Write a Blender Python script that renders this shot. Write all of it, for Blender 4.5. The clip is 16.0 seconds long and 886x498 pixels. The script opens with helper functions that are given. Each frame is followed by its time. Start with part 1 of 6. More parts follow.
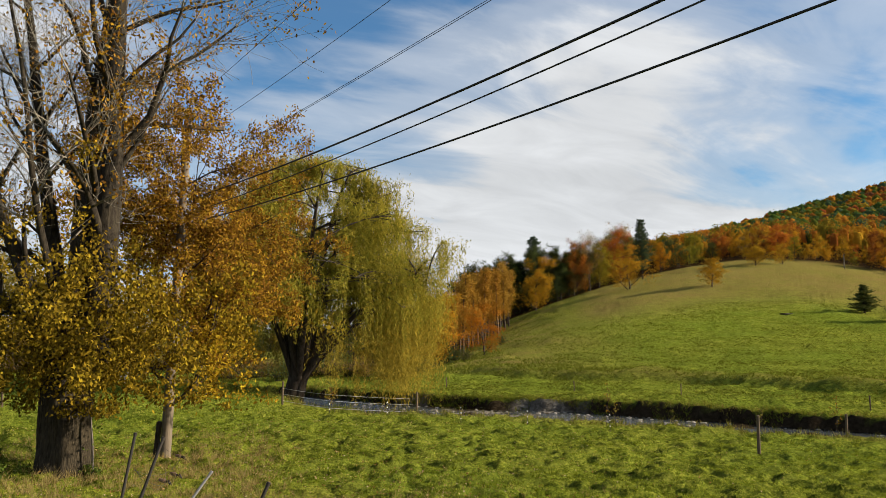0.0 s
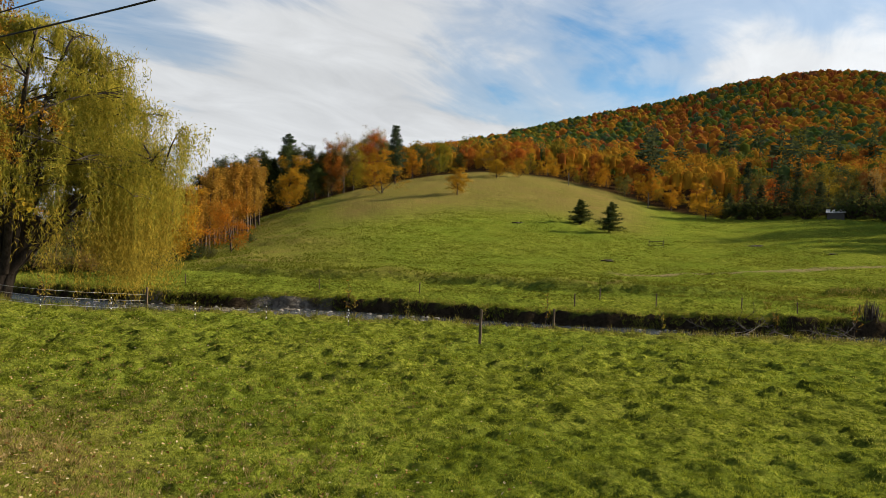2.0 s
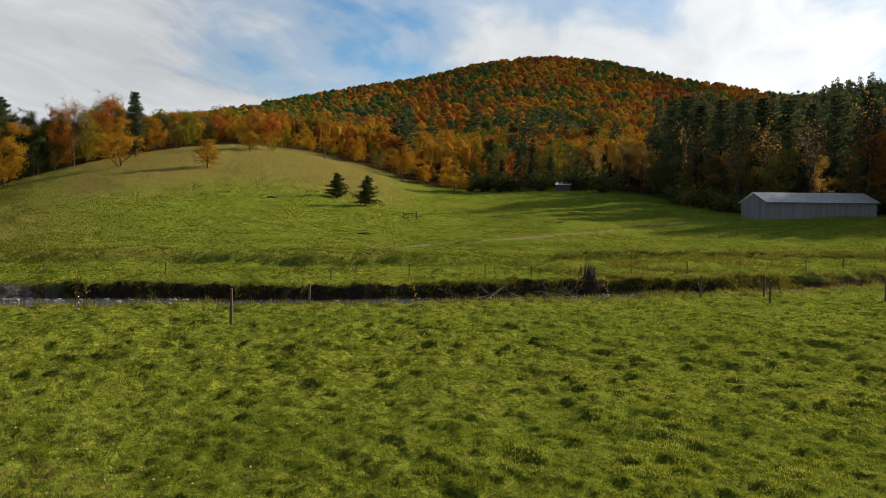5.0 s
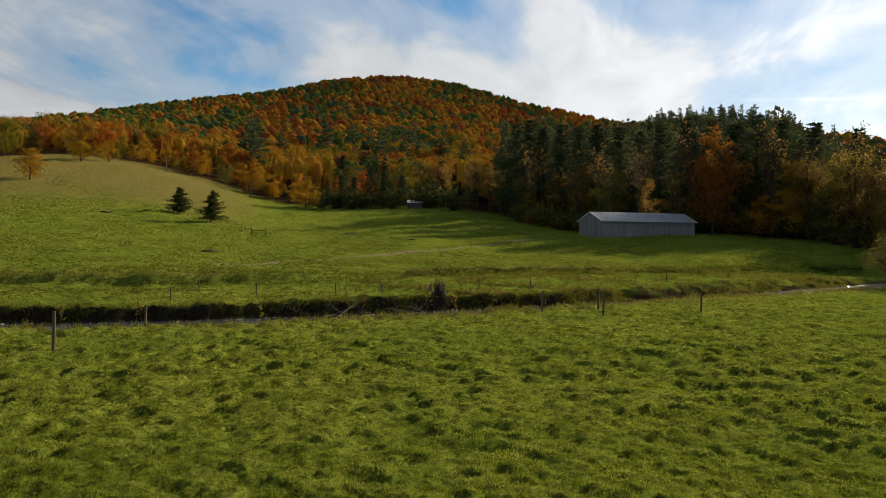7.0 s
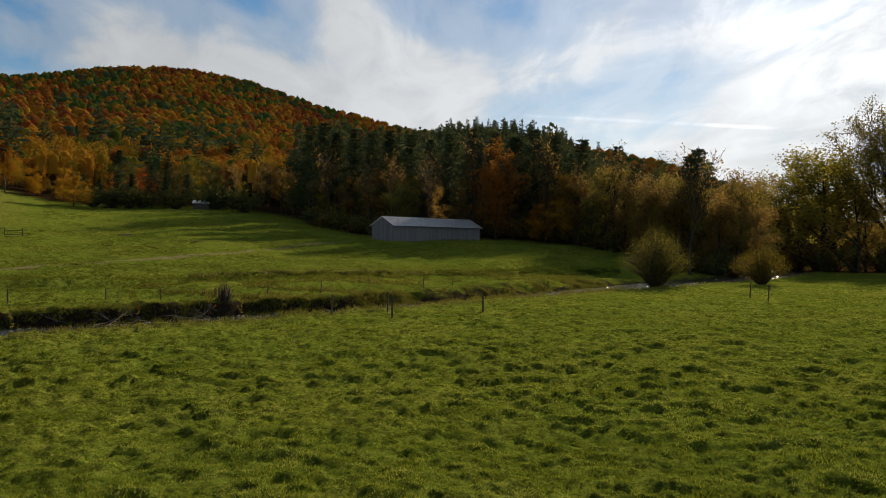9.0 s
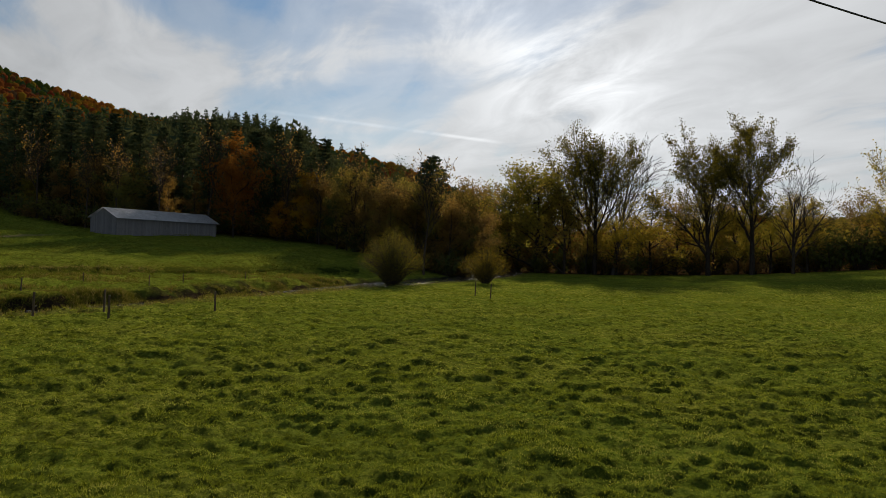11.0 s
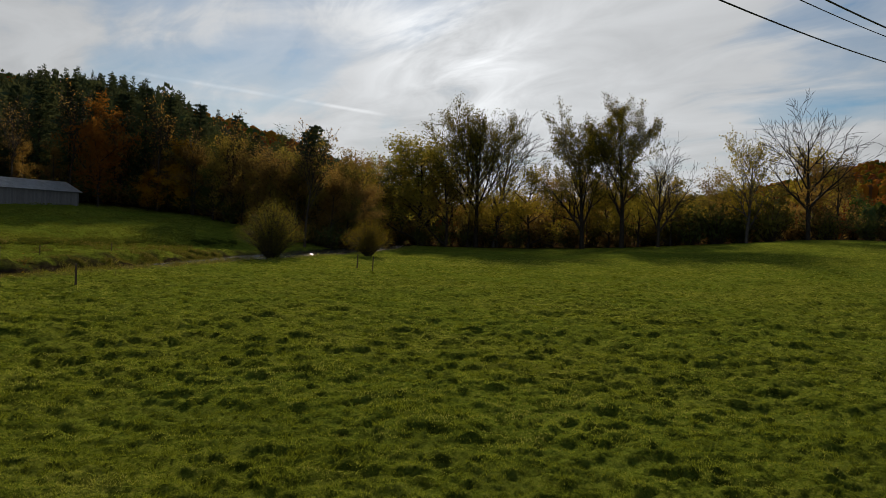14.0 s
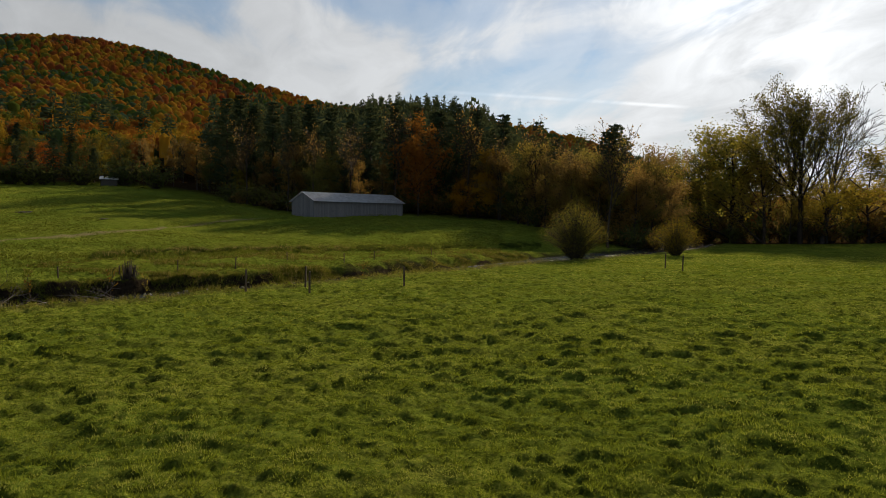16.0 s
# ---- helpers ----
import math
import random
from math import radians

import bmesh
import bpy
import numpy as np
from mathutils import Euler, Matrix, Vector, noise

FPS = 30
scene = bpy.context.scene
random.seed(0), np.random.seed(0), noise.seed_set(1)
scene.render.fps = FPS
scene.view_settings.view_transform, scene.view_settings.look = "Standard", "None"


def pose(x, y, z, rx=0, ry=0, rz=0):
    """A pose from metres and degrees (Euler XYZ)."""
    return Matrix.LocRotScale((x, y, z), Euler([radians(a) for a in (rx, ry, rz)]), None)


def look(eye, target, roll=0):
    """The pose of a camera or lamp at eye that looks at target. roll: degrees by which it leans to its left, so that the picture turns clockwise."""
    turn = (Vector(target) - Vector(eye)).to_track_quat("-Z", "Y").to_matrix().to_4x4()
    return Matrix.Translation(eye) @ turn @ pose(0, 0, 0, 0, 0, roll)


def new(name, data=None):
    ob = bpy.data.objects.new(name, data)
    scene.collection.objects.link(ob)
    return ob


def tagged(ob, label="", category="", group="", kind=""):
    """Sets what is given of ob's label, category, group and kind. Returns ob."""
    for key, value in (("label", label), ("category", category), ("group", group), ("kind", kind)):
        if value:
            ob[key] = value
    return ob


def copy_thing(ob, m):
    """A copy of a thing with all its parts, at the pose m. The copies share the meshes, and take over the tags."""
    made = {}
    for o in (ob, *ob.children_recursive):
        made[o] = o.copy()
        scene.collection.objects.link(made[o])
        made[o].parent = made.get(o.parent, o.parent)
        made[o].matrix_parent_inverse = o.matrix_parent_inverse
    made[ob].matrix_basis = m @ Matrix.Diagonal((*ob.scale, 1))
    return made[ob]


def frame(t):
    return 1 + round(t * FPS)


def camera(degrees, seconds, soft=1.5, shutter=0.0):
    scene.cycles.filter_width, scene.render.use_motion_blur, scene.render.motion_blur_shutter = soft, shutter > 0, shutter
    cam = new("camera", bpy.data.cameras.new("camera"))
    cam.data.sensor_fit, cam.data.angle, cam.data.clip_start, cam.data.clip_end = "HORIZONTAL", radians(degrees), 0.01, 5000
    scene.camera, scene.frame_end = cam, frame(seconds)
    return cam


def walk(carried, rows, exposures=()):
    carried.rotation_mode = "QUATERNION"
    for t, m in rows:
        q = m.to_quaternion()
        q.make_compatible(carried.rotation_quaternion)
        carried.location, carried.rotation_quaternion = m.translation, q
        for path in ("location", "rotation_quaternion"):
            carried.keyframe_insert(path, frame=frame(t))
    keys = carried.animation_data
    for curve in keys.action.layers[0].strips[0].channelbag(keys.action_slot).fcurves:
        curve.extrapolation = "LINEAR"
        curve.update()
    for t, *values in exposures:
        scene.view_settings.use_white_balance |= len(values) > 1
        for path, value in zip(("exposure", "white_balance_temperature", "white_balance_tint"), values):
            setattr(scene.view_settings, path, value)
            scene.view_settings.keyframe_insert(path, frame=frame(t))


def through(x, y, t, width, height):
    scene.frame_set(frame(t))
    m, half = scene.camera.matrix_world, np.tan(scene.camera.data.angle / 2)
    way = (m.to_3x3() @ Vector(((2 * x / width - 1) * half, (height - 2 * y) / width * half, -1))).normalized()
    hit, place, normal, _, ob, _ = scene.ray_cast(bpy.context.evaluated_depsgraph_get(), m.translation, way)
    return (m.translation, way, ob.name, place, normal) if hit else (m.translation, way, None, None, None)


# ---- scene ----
cam = camera(63.8, 16.0, soft=0.6)
ROWS = [
    (0.0, 0.000, 0.000, 4.000, 97.00, 0.50, 0.06),
    (0.5, 0.092, 0.266, 3.949, 95.21, -0.05, -6.08),
    (1.0, 0.216, 0.320, 3.885, 93.55, -0.12, -10.95),
    (1.5, 0.384, 0.461, 3.846, 91.08, -1.08, -16.38),
    (2.0, 0.470, 0.440, 3.785, 89.24, -1.34, -19.57),
    (2.5, 0.564, 0.467, 3.780, 87.80, -0.58, -25.03),
    (3.0, 0.642, 0.511, 3.775, 86.87, -0.38, -28.87),
    (3.5, 0.685, 0.475, 3.781, 87.08, -0.47, -31.47),
    (6.0, 0.827, 0.395, 3.809, 88.00, -0.31, -44.36),
    (6.5, 0.847, 0.334, 3.810, 88.70, -0.46, -47.50),
    (7.0, 0.869, 0.315, 3.815, 88.83, -0.41, -50.59),
    (7.5, 0.911, 0.272, 3.828, 88.99, -0.74, -54.08),
    (8.0, 0.977, 0.233, 3.832, 89.19, -1.00, -58.41),
    (8.5, 1.009, 0.222, 3.804, 89.41, -0.91, -62.76),
    (9.0, 1.083, 0.162, 3.803, 89.32, -0.93, -67.03),
    (9.5, 1.182, 0.111, 3.783, 89.40, -0.58, -73.03),
    (10.0, 1.258, 0.076, 3.753, 89.59, -0.82, -79.09),
    (12.5, 1.605, -0.077, 3.618, 88.88, -3.39, -95.19),
    (13.0, 1.593, -0.130, 3.625, 88.19, -2.78, -97.19),
    (13.5, 1.551, -0.134, 3.630, 88.20, -2.43, -97.72),
    (14.0, 1.570, -0.083, 3.614, 88.10, -2.76, -96.96),
    (14.5, 1.707, -0.031, 3.579, 87.30, -2.64, -92.89),
    (15.0, 1.845, 0.088, 3.544, 86.89, -2.37, -87.29),
    (15.5, 2.016, 0.187, 3.530, 86.76, -1.69, -80.68),
    (16.0, 2.076, 0.308, 3.510, 87.54, -0.50, -73.16),
]
walk(cam, [(t, pose(x, y, z, rx, ry, rz)) for t, x, y, z, rx, ry, rz in ROWS],
     [(0.0, 1.36), (3.5, 1.24), (7.0, 0.92), (9.0, 0.62), (10.0, 0.46), (12.5, 0.12), (14.5, 0.20), (16.0, 0.50)])

# ---- sky, clouds and sun ----
SUN_AZ, SUN_UP = 92.0, 22.5
SUN_DIR = Vector((math.sin(radians(SUN_AZ)) * math.cos(radians(SUN_UP)), math.cos(radians(SUN_AZ)) * math.cos(radians(SUN_UP)), math.sin(radians(SUN_UP))))


class Nodes:
    """Short spelling for node trees."""

    def __init__(self, tree):
        self.tree = tree
        tree.nodes.clear()

    def add(self, kind, out=0, **kw):
        n = self.tree.nodes.new("ShaderNode" + kind)
        for k, v in kw.items():
            if k.startswith("in_"):
                key = k[3:]
                slot = n.inputs[int(key)] if key.isdigit() else n.inputs[key.replace("_", " ")]
                if isinstance(v, bpy.types.NodeSocket):
                    self.tree.links.new(v, slot)
                else:
                    slot.default_value = v
            else:
                setattr_safe(n, k, v)
        return n.outputs[out] if isinstance(out, int) else n.outputs[out]

    def ramp(self, fac, stops, interp="LINEAR"):
        n = self.tree.nodes.new("ShaderNodeValToRGB")
        n.color_ramp.interpolation = interp
        el = n.color_ramp.elements
        while len(el) < len(stops):
            el.new(0.5)
        for e, (p, c) in zip(el, stops):
            e.position = p
            e.color = (c, c, c, 1) if isinstance(c, (int, float)) else (*c, 1)
        self.tree.links.new(fac, n.inputs[0])
        return n.outputs[0]

    def math(self, op, a, b=0.0, c=0.0, clamp=False):
        return self.add("Math", operation=op, use_clamp=clamp, in_0=a, in_1=b, in_2=c)

    def mix(self, fac, a, b, blend="MIX"):
        n = self.tree.nodes.new("ShaderNodeMix")
        n.data_type, n.blend_type = "RGBA", blend
        for slot, v in ((n.inputs[0], fac), (n.inputs[6], a), (n.inputs[7], b)):
            if isinstance(v, bpy.types.NodeSocket):
                self.tree.links.new(v, slot)
            else:
                slot.default_value = v if isinstance(v, (int, float)) else (*v, 1)
        return n.outputs[2]

    def noise(self, vec, scale, detail=4.0, rough=0.55, distort=0.0):
        return self.add("TexNoise", in_Vector=vec, in_Scale=scale, in_Detail=detail, in_Roughness=rough, in_Distortion=distort)


def setattr_safe(n, k, v):
    if k == "operation":
        n.operation = v
    elif k == "use_clamp":
        n.use_clamp = v
    elif k == "attribute_name":
        n.attribute_name = v
    elif k == "sky_type":
        n.sky_type = v


world = bpy.data.worlds.new("sky")
scene.world = world
world.use_nodes = True
w = Nodes(world.node_tree)
sky = world.node_tree.nodes.new("ShaderNodeTexSky")
sky.sky_type, sky.sun_disc = "NISHITA", False
sky.sun_elevation, sky.sun_rotation = radians(SUN_UP), radians(SUN_AZ)
sky.air_density, sky.dust_density, sky.ozone_density = 1.0, 0.15, 2.5
way = w.add("TexCoord", out="Generated")
xyz = world.node_tree.nodes.new("ShaderNodeSeparateXYZ")
world.node_tree.links.new(way, xyz.inputs[0])


def toward(az, up, sharp):
    """1 in one direction of the sky, falling off round it."""
    d = (math.sin(radians(az)) * math.cos(radians(up)), math.cos(radians(az)) * math.cos(radians(up)), math.sin(radians(up)))
    dot = w.add("VectorMath", out="Value", operation="DOT_PRODUCT", in_0=way, in_1=d)
    return w.math("POWER", w.math("MAXIMUM", dot, 0.0), sharp)


# a flat sheet of high cloud: its streaks run towards azimuth 62
height = w.math("ADD", w.math("MAXIMUM", xyz.outputs[2], 0.0), 0.17)
flat = w.add("CombineXYZ", in_0=w.math("DIVIDE", xyz.outputs[0], height), in_1=w.math("DIVIDE", xyz.outputs[1], height), in_2=0.0)
turned = w.add("Mapping", in_0=flat, in_Rotation=(0, 0, radians(-28)), in_Location=(5.3, 2.2, 0))
puffs = w.noise(w.add("Mapping", in_0=turned, in_Scale=(0.75, 1.05, 1.0)), 1.0, 9.0, 0.50, 0.5)
streak = w.noise(w.add("Mapping", in_0=turned, in_Scale=(0.55, 1.25, 1.0), in_Location=(3.1, 0.4, 0)), 1.3, 9.0, 0.54, 0.8)
wisps = w.noise(w.add("Mapping", in_0=turned, in_Scale=(0.8, 1.5, 1.0), in_Location=(1.1, 7.4, 0)), 2.4, 8.0, 0.56, 0.8)
cover = w.math("ADD", w.math("ADD", w.math("MULTIPLY", puffs, 0.52), w.math("MULTIPLY", streak, 0.30)), w.math("MULTIPLY", wisps, 0.18))
cover = w.math("SUBTRACT", cover, w.math("MULTIPLY", w.math("MAXIMUM", xyz.outputs[2], 0.0), 0.20))
# clearer and thicker parts of the sheet
for az, up, sharp, amount in ((-12, 30, 26, -0.12), (-2, 13, 40, 0.06), (24, 13, 60, 0.03), (36, 14, 260, -0.055), (74, 17.5, 260, -0.08), (84, 13, 400, -0.06), (94, 17, 500, -0.05),
                              (50, 20, 200, -0.04), (124, 13, 250, -0.06), (-2, 6.5, 500, -0.08), (79, 11.5, 300, -0.06), (86, 17, 300, -0.05), (12, 12, 60, 0.08), (55, 11, 120, 0.05), (97, 13, 220, 0.04), (112, 18, 60, 0.07)):
    cover = w.math("ADD", cover, w.math("MULTIPLY", toward(az, up, sharp), amount))
cover = w.math("ADD", cover, w.ramp(xyz.outputs[2], [(0.48, 0.055), (0.80, 0.11)]))      # unseen cloud added overhead as fill light
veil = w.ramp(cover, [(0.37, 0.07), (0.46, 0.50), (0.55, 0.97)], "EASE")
# the trail of an aircraft, low over the woods
ends = [Vector((math.sin(radians(a)) * math.cos(radians(u)), math.cos(radians(a)) * math.cos(radians(u)), math.sin(radians(u)))) for a, u in ((73.2, 10.0), (91.0, 8.6))]
off = w.math("ABSOLUTE", w.add("VectorMath", out="Value", operation="DOT_PRODUCT", in_0=way, in_1=tuple(ends[0].cross(ends[1]).normalized())))
trail = w.math("MULTIPLY", w.ramp(w.math("MULTIPLY", off, 100.0), [(0.05, 1.0), (0.32, 0.0)]), w.ramp(toward(82, 9.5, 1.0), [(0.984, 0.0), (0.991, 1.0)]))
trail = w.math("MULTIPLY", trail, w.ramp(streak, [(0.40, 0.25), (0.58, 1.0)]))
veil = w.math("MAXIMUM", veil, w.math("MULTIPLY", trail, 0.9))
torn = w.ramp(w.math("ADD", w.math("MULTIPLY", wisps, 0.6), w.math("MULTIPLY", streak, 0.4)), [(0.42, 0.15), (0.60, 1.8)])
glow_ = w.math("ADD", w.math("MULTIPLY", w.math("MULTIPLY", w.math("ADD", toward(97.5, 13.5, 230.0), toward(90.5, 21.0, 320.0)), 0.65), torn), w.math("MULTIPLY", toward(98, 17, 3.5), 0.95))
shade = w.ramp(w.math("ADD", w.math("MULTIPLY", wisps, 0.5), w.math("MULTIPLY", puffs, 0.5)), [(0.38, 0.80), (0.60, 1.04)])
bright = w.math("MULTIPLY", w.math("ADD", shade, w.math("MULTIPLY", trail, 0.28)), w.math("ADD", 1.0, glow_))
cloud = w.add("Background", in_Color=w.mix(1.0, (0.950, 0.968, 0.985), w.add("CombineXYZ", in_0=bright, in_1=bright, in_2=bright), "MULTIPLY"), in_Strength=0.320)
clear = w.add("Background", in_Color=w.add("HueSaturation", in_Hue=0.497, in_Saturation=1.33, in_Color=sky.outputs[0]), in_Strength=0.054)
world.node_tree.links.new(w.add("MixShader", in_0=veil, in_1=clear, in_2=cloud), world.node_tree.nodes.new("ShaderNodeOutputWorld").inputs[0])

sun_data = bpy.data.lights.new("sun", "SUN")
sun_data.energy, sun_data.angle, sun_data.color = 4.8, radians(2.2), (1.0, 0.84, 0.62)
sun = new("sun", sun_data)
sun.matrix_world = look(SUN_DIR * 300, (0, 0, 0))


# ---- materials ----
def material(name):
    m = bpy.data.materials.new(name)
    m.use_nodes = True
    return m, Nodes(m.node_tree)


def finish(m, n, colour, rough=0.8, bump=None, strength=0.4, distance=0.02, metallic=0.0, specular=0.3):
    b = n.tree.nodes.new("ShaderNodeBsdfPrincipled")
    for slot, v in (("Base Color", colour), ("Roughness", rough), ("Metallic", metallic), ("Specular IOR Level", specular)):
        if isinstance(v, bpy.types.NodeSocket):
            n.tree.links.new(v, b.inputs[slot])
        else:
            b.inputs[slot].default_value = (*v, 1) if isinstance(v, tuple) else v
    if bump is not None:
        n.tree.links.new(n.add("Bump", in_Strength=strength, in_Distance=distance, in_Height=bump), b.inputs["Normal"])
    n.tree.links.new(b.outputs[0], n.tree.nodes.new("ShaderNodeOutputMaterial").inputs[0])
    return m


def place_of(n):
    return n.add("NewGeometry", out="Position")


def attr(n, name):
    a = n.tree.nodes.new("ShaderNodeAttribute")
    a.attribute_name = name
    return a.outputs["Fac"]


def make_ground():
    m, n = material("pasture_grass")
    p = place_of(n)
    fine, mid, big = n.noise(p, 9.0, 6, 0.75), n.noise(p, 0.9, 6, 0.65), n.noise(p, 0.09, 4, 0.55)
    # low stop near black: shaded gaps in the grass, put into the colour
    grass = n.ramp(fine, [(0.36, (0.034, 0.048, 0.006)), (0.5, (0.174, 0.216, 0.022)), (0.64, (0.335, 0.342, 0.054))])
    grass = n.mix(n.ramp(mid, [(0.46, 0.0), (0.62, 0.46)]), grass, (0.200, 0.218, 0.040))
    grass = n.mix(n.ramp(big, [(0.42, 0.0), (0.60, 0.45)]), grass, (0.115, 0.180, 0.020))
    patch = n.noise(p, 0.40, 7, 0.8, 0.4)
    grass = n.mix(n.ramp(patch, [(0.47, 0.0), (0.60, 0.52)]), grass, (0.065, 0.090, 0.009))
    # dark spots stand for tussock shadows, painted into the grass
    mottled = n.noise(p, 2.6, 7, 0.8, 0.3)
    grass = n.mix(n.ramp(mottled, [(0.49, 0.0), (0.57, 0.66)]), grass, (0.030, 0.043, 0.005))
    straw = n.ramp(fine, [(0.28, (0.075, 0.056, 0.017)), (0.72, (0.26, 0.195, 0.068))])
    grass = n.mix(n.math("MULTIPLY", attr(n, "dry"), n.ramp(mid, [(0.25, 0.55), (0.60, 1.0)])), grass, straw)
    # near meadow darkened: shade between blades, put into the ground colour
    gap_shade = n.ramp(n.noise(p, 14.0, 5, 0.7), [(0.3, (0.020, 0.022, 0.005)), (0.7, (0.085, 0.085, 0.020))])
    grass = n.mix(n.math("MULTIPLY", attr(n, "turf"), 0.08), grass, gap_shade)
    grass = n.mix(attr(n, "track"), grass, n.ramp(fine, [(0.3, (0.15, 0.125, 0.060)), (0.7, (0.29, 0.24, 0.13))]))
    mud = n.ramp(n.noise(p, 3.5, 6, 0.7), [(0.3, (0.014, 0.011, 0.007)), (0.7, (0.050, 0.038, 0.024))])
    grass = n.mix(attr(n, "mud"), grass, mud)
    stones = n.add("TexVoronoi", out="Color", in_Vector=p, in_Scale=4.5)
    grass = n.mix(attr(n, "gravel"), grass, n.ramp(stones, [(0.0, (0.050, 0.045, 0.038)), (1.0, (0.26, 0.24, 0.21))]))
    floor_ = n.ramp(n.noise(p, 2.0, 5, 0.7), [(0.3, (0.014, 0.010, 0.006)), (0.7, (0.055, 0.032, 0.013))])
    grass = n.mix(attr(n, "wood"), grass, floor_)
    relief = n.math("ADD", n.math("ADD", n.math("MULTIPLY", fine, 0.5), n.math("MULTIPLY", n.noise(p, 28.0, 4, 0.7), 0.22)), n.math("ADD", n.noise(p, 2.2, 6, 0.7), mottled))
    steps = n.noise(n.add("Mapping", in_0=p, in_Scale=(0.5, 0.8, 0.8)), 1.8, 6, 0.75)
    relief = n.math("ADD", relief, n.math("MULTIPLY", n.math("MULTIPLY", steps, 2.6), n.math("SUBTRACT", 1.0, attr(n, "turf"))))
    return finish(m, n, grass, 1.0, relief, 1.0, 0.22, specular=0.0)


def make_leaf(name, colours, through=0.45, per_tree=0.5, gloss=0.45):
    """Leaves: a colour for each leaf out of a ramp, shifted a little from tree to tree; light passes through."""
    m, n = material(name)
    leaf = n.add("NewGeometry", out="Random Per Island")
    tree = n.add("ObjectInfo", out="Random")
    fac = n.math("ADD", n.math("MULTIPLY", leaf, 1 - per_tree), n.math("MULTIPLY", tree, per_tree))
    k = len(colours) - 1
    colour = n.ramp(fac, [(i / k, c) for i, c in enumerate(colours)])
    return leaf_shader(m, n, colour, through, gloss)


def leaf_shader(m, n, colour, through, gloss, glow=(0.55, 0.38, 0.04), part_glow=0.12):
    b = n.tree.nodes.new("ShaderNodeBsdfDiffuse")
    n.tree.links.new(colour, b.inputs["Color"])
    b.inputs["Roughness"].default_value = gloss
    t = n.add("BsdfTranslucent", in_Color=n.mix(part_glow, colour, glow))
    out = n.tree.nodes.new("ShaderNodeOutputMaterial")
    n.tree.links.new(n.add("MixShader", in_0=through, in_1=b.outputs[0], in_2=t), out.inputs[0])
    return m


def make_woods():
    """Far woods: the colour runs with the tint that each tree carries."""
    m, n = material("autumn_woods")
    leaf = n.add("NewGeometry", out="Random Per Island")
    tint = n.math("ADD", attr(n, "tint"), n.math("MULTIPLY", n.math("SUBTRACT", leaf, 0.5), 0.10))
    # dark green tints lifted and blued: haze over the far woods, in the colour
    colour = n.ramp(tint, [(0.0, (0.042, 0.070, 0.042)), (0.16, (0.056, 0.090, 0.042)), (0.30, (0.050, 0.088, 0.016)), (0.42, (0.13, 0.122, 0.016)), (0.55, (0.36, 0.205, 0.019)),
                           (0.66, (0.33, 0.128, 0.016)), (0.78, (0.22, 0.074, 0.017)), (0.90, (0.19, 0.042, 0.016)), (1.0, (0.13, 0.078, 0.036))])
    return leaf_shader(m, n, colour, 0.22, 0.5)


def make_turf():
    """Grass blades: the colour runs with the patch of turf and from blade to blade."""
    m, n = material("grass_blades")
    leaf = n.add("NewGeometry", out="Random Per Island")
    tint = n.math("ADD", n.math("MULTIPLY", attr(n, "tint"), 0.66), n.math("MULTIPLY", leaf, 0.34))
    colour = n.ramp(tint, [(0.10, (0.028, 0.046, 0.005)), (0.35, (0.122, 0.162, 0.013)), (0.60, (0.250, 0.278, 0.030)), (0.82, (0.34, 0.345, 0.072)), (1.0, (0.40, 0.38, 0.13))])
    return leaf_shader(m, n, colour, 0.26, 0.8, (0.44, 0.48, 0.04), 0.35)


def make_bark(name, dark, light, scale=6.0, streak=0.25, deep=0.05):
    m, n = material(name)
    p = n.add("TexCoord", out="Object")
    s = n.noise(n.add("Mapping", in_0=p, in_Scale=(1, 1, streak)), scale, 7, 0.7, 0.4)
    return finish(m, n, n.ramp(s, [(0.32, dark), (0.68, light)]), 0.9, s, 0.9, deep, specular=0.15)


def make_wood(name, dark, light, scale=(8, 8, 0.7)):
    m, n = material(name)
    p = n.add("TexCoord", out="Object")
    s = n.noise(n.add("Mapping", in_0=p, in_Scale=scale), 3.0, 6, 0.65)
    tone = n.math("ADD", n.math("MULTIPLY", s, 0.86), n.math("MULTIPLY", n.add("ObjectInfo", out="Random"), 0.14))
    return finish(m, n, n.ramp(tone, [(0.25, dark), (0.75, light)]), 0.85, s, 0.5, 0.01, specular=0.2)


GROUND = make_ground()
WOODS = make_woods()
GOLD = make_leaf("golden_leaves", [(0.19, 0.14, 0.014), (0.34, 0.195, 0.015), (0.38, 0.165, 0.013), (0.27, 0.095, 0.012)], 0.38, 0.5)
TURN = make_leaf("turning_leaves", [(0.075, 0.095, 0.014), (0.14, 0.14, 0.016), (0.24, 0.18, 0.018), (0.34, 0.21, 0.018)], 0.34, 0.5)
TAN = make_leaf("golden_tan_leaves", [(0.18, 0.112, 0.026), (0.28, 0.165, 0.028), (0.32, 0.165, 0.025), (0.27, 0.125, 0.025)], 0.30)
AMBER = make_leaf("amber_leaves", [(0.24, 0.105, 0.012), (0.36, 0.135, 0.012), (0.40, 0.125, 0.010), (0.30, 0.10, 0.012)], 0.2)
RUST = make_leaf("rust_leaves", [(0.17, 0.070, 0.018), (0.27, 0.095, 0.016), (0.33, 0.080, 0.016), (0.20, 0.050, 0.016)], 0.36, 0.7)
OLIVE = make_leaf("olive_leaves", [(0.034, 0.052, 0.020), (0.062, 0.084, 0.026), (0.100, 0.105, 0.028), (0.135, 0.12, 0.028)], 0.24, 0.7)
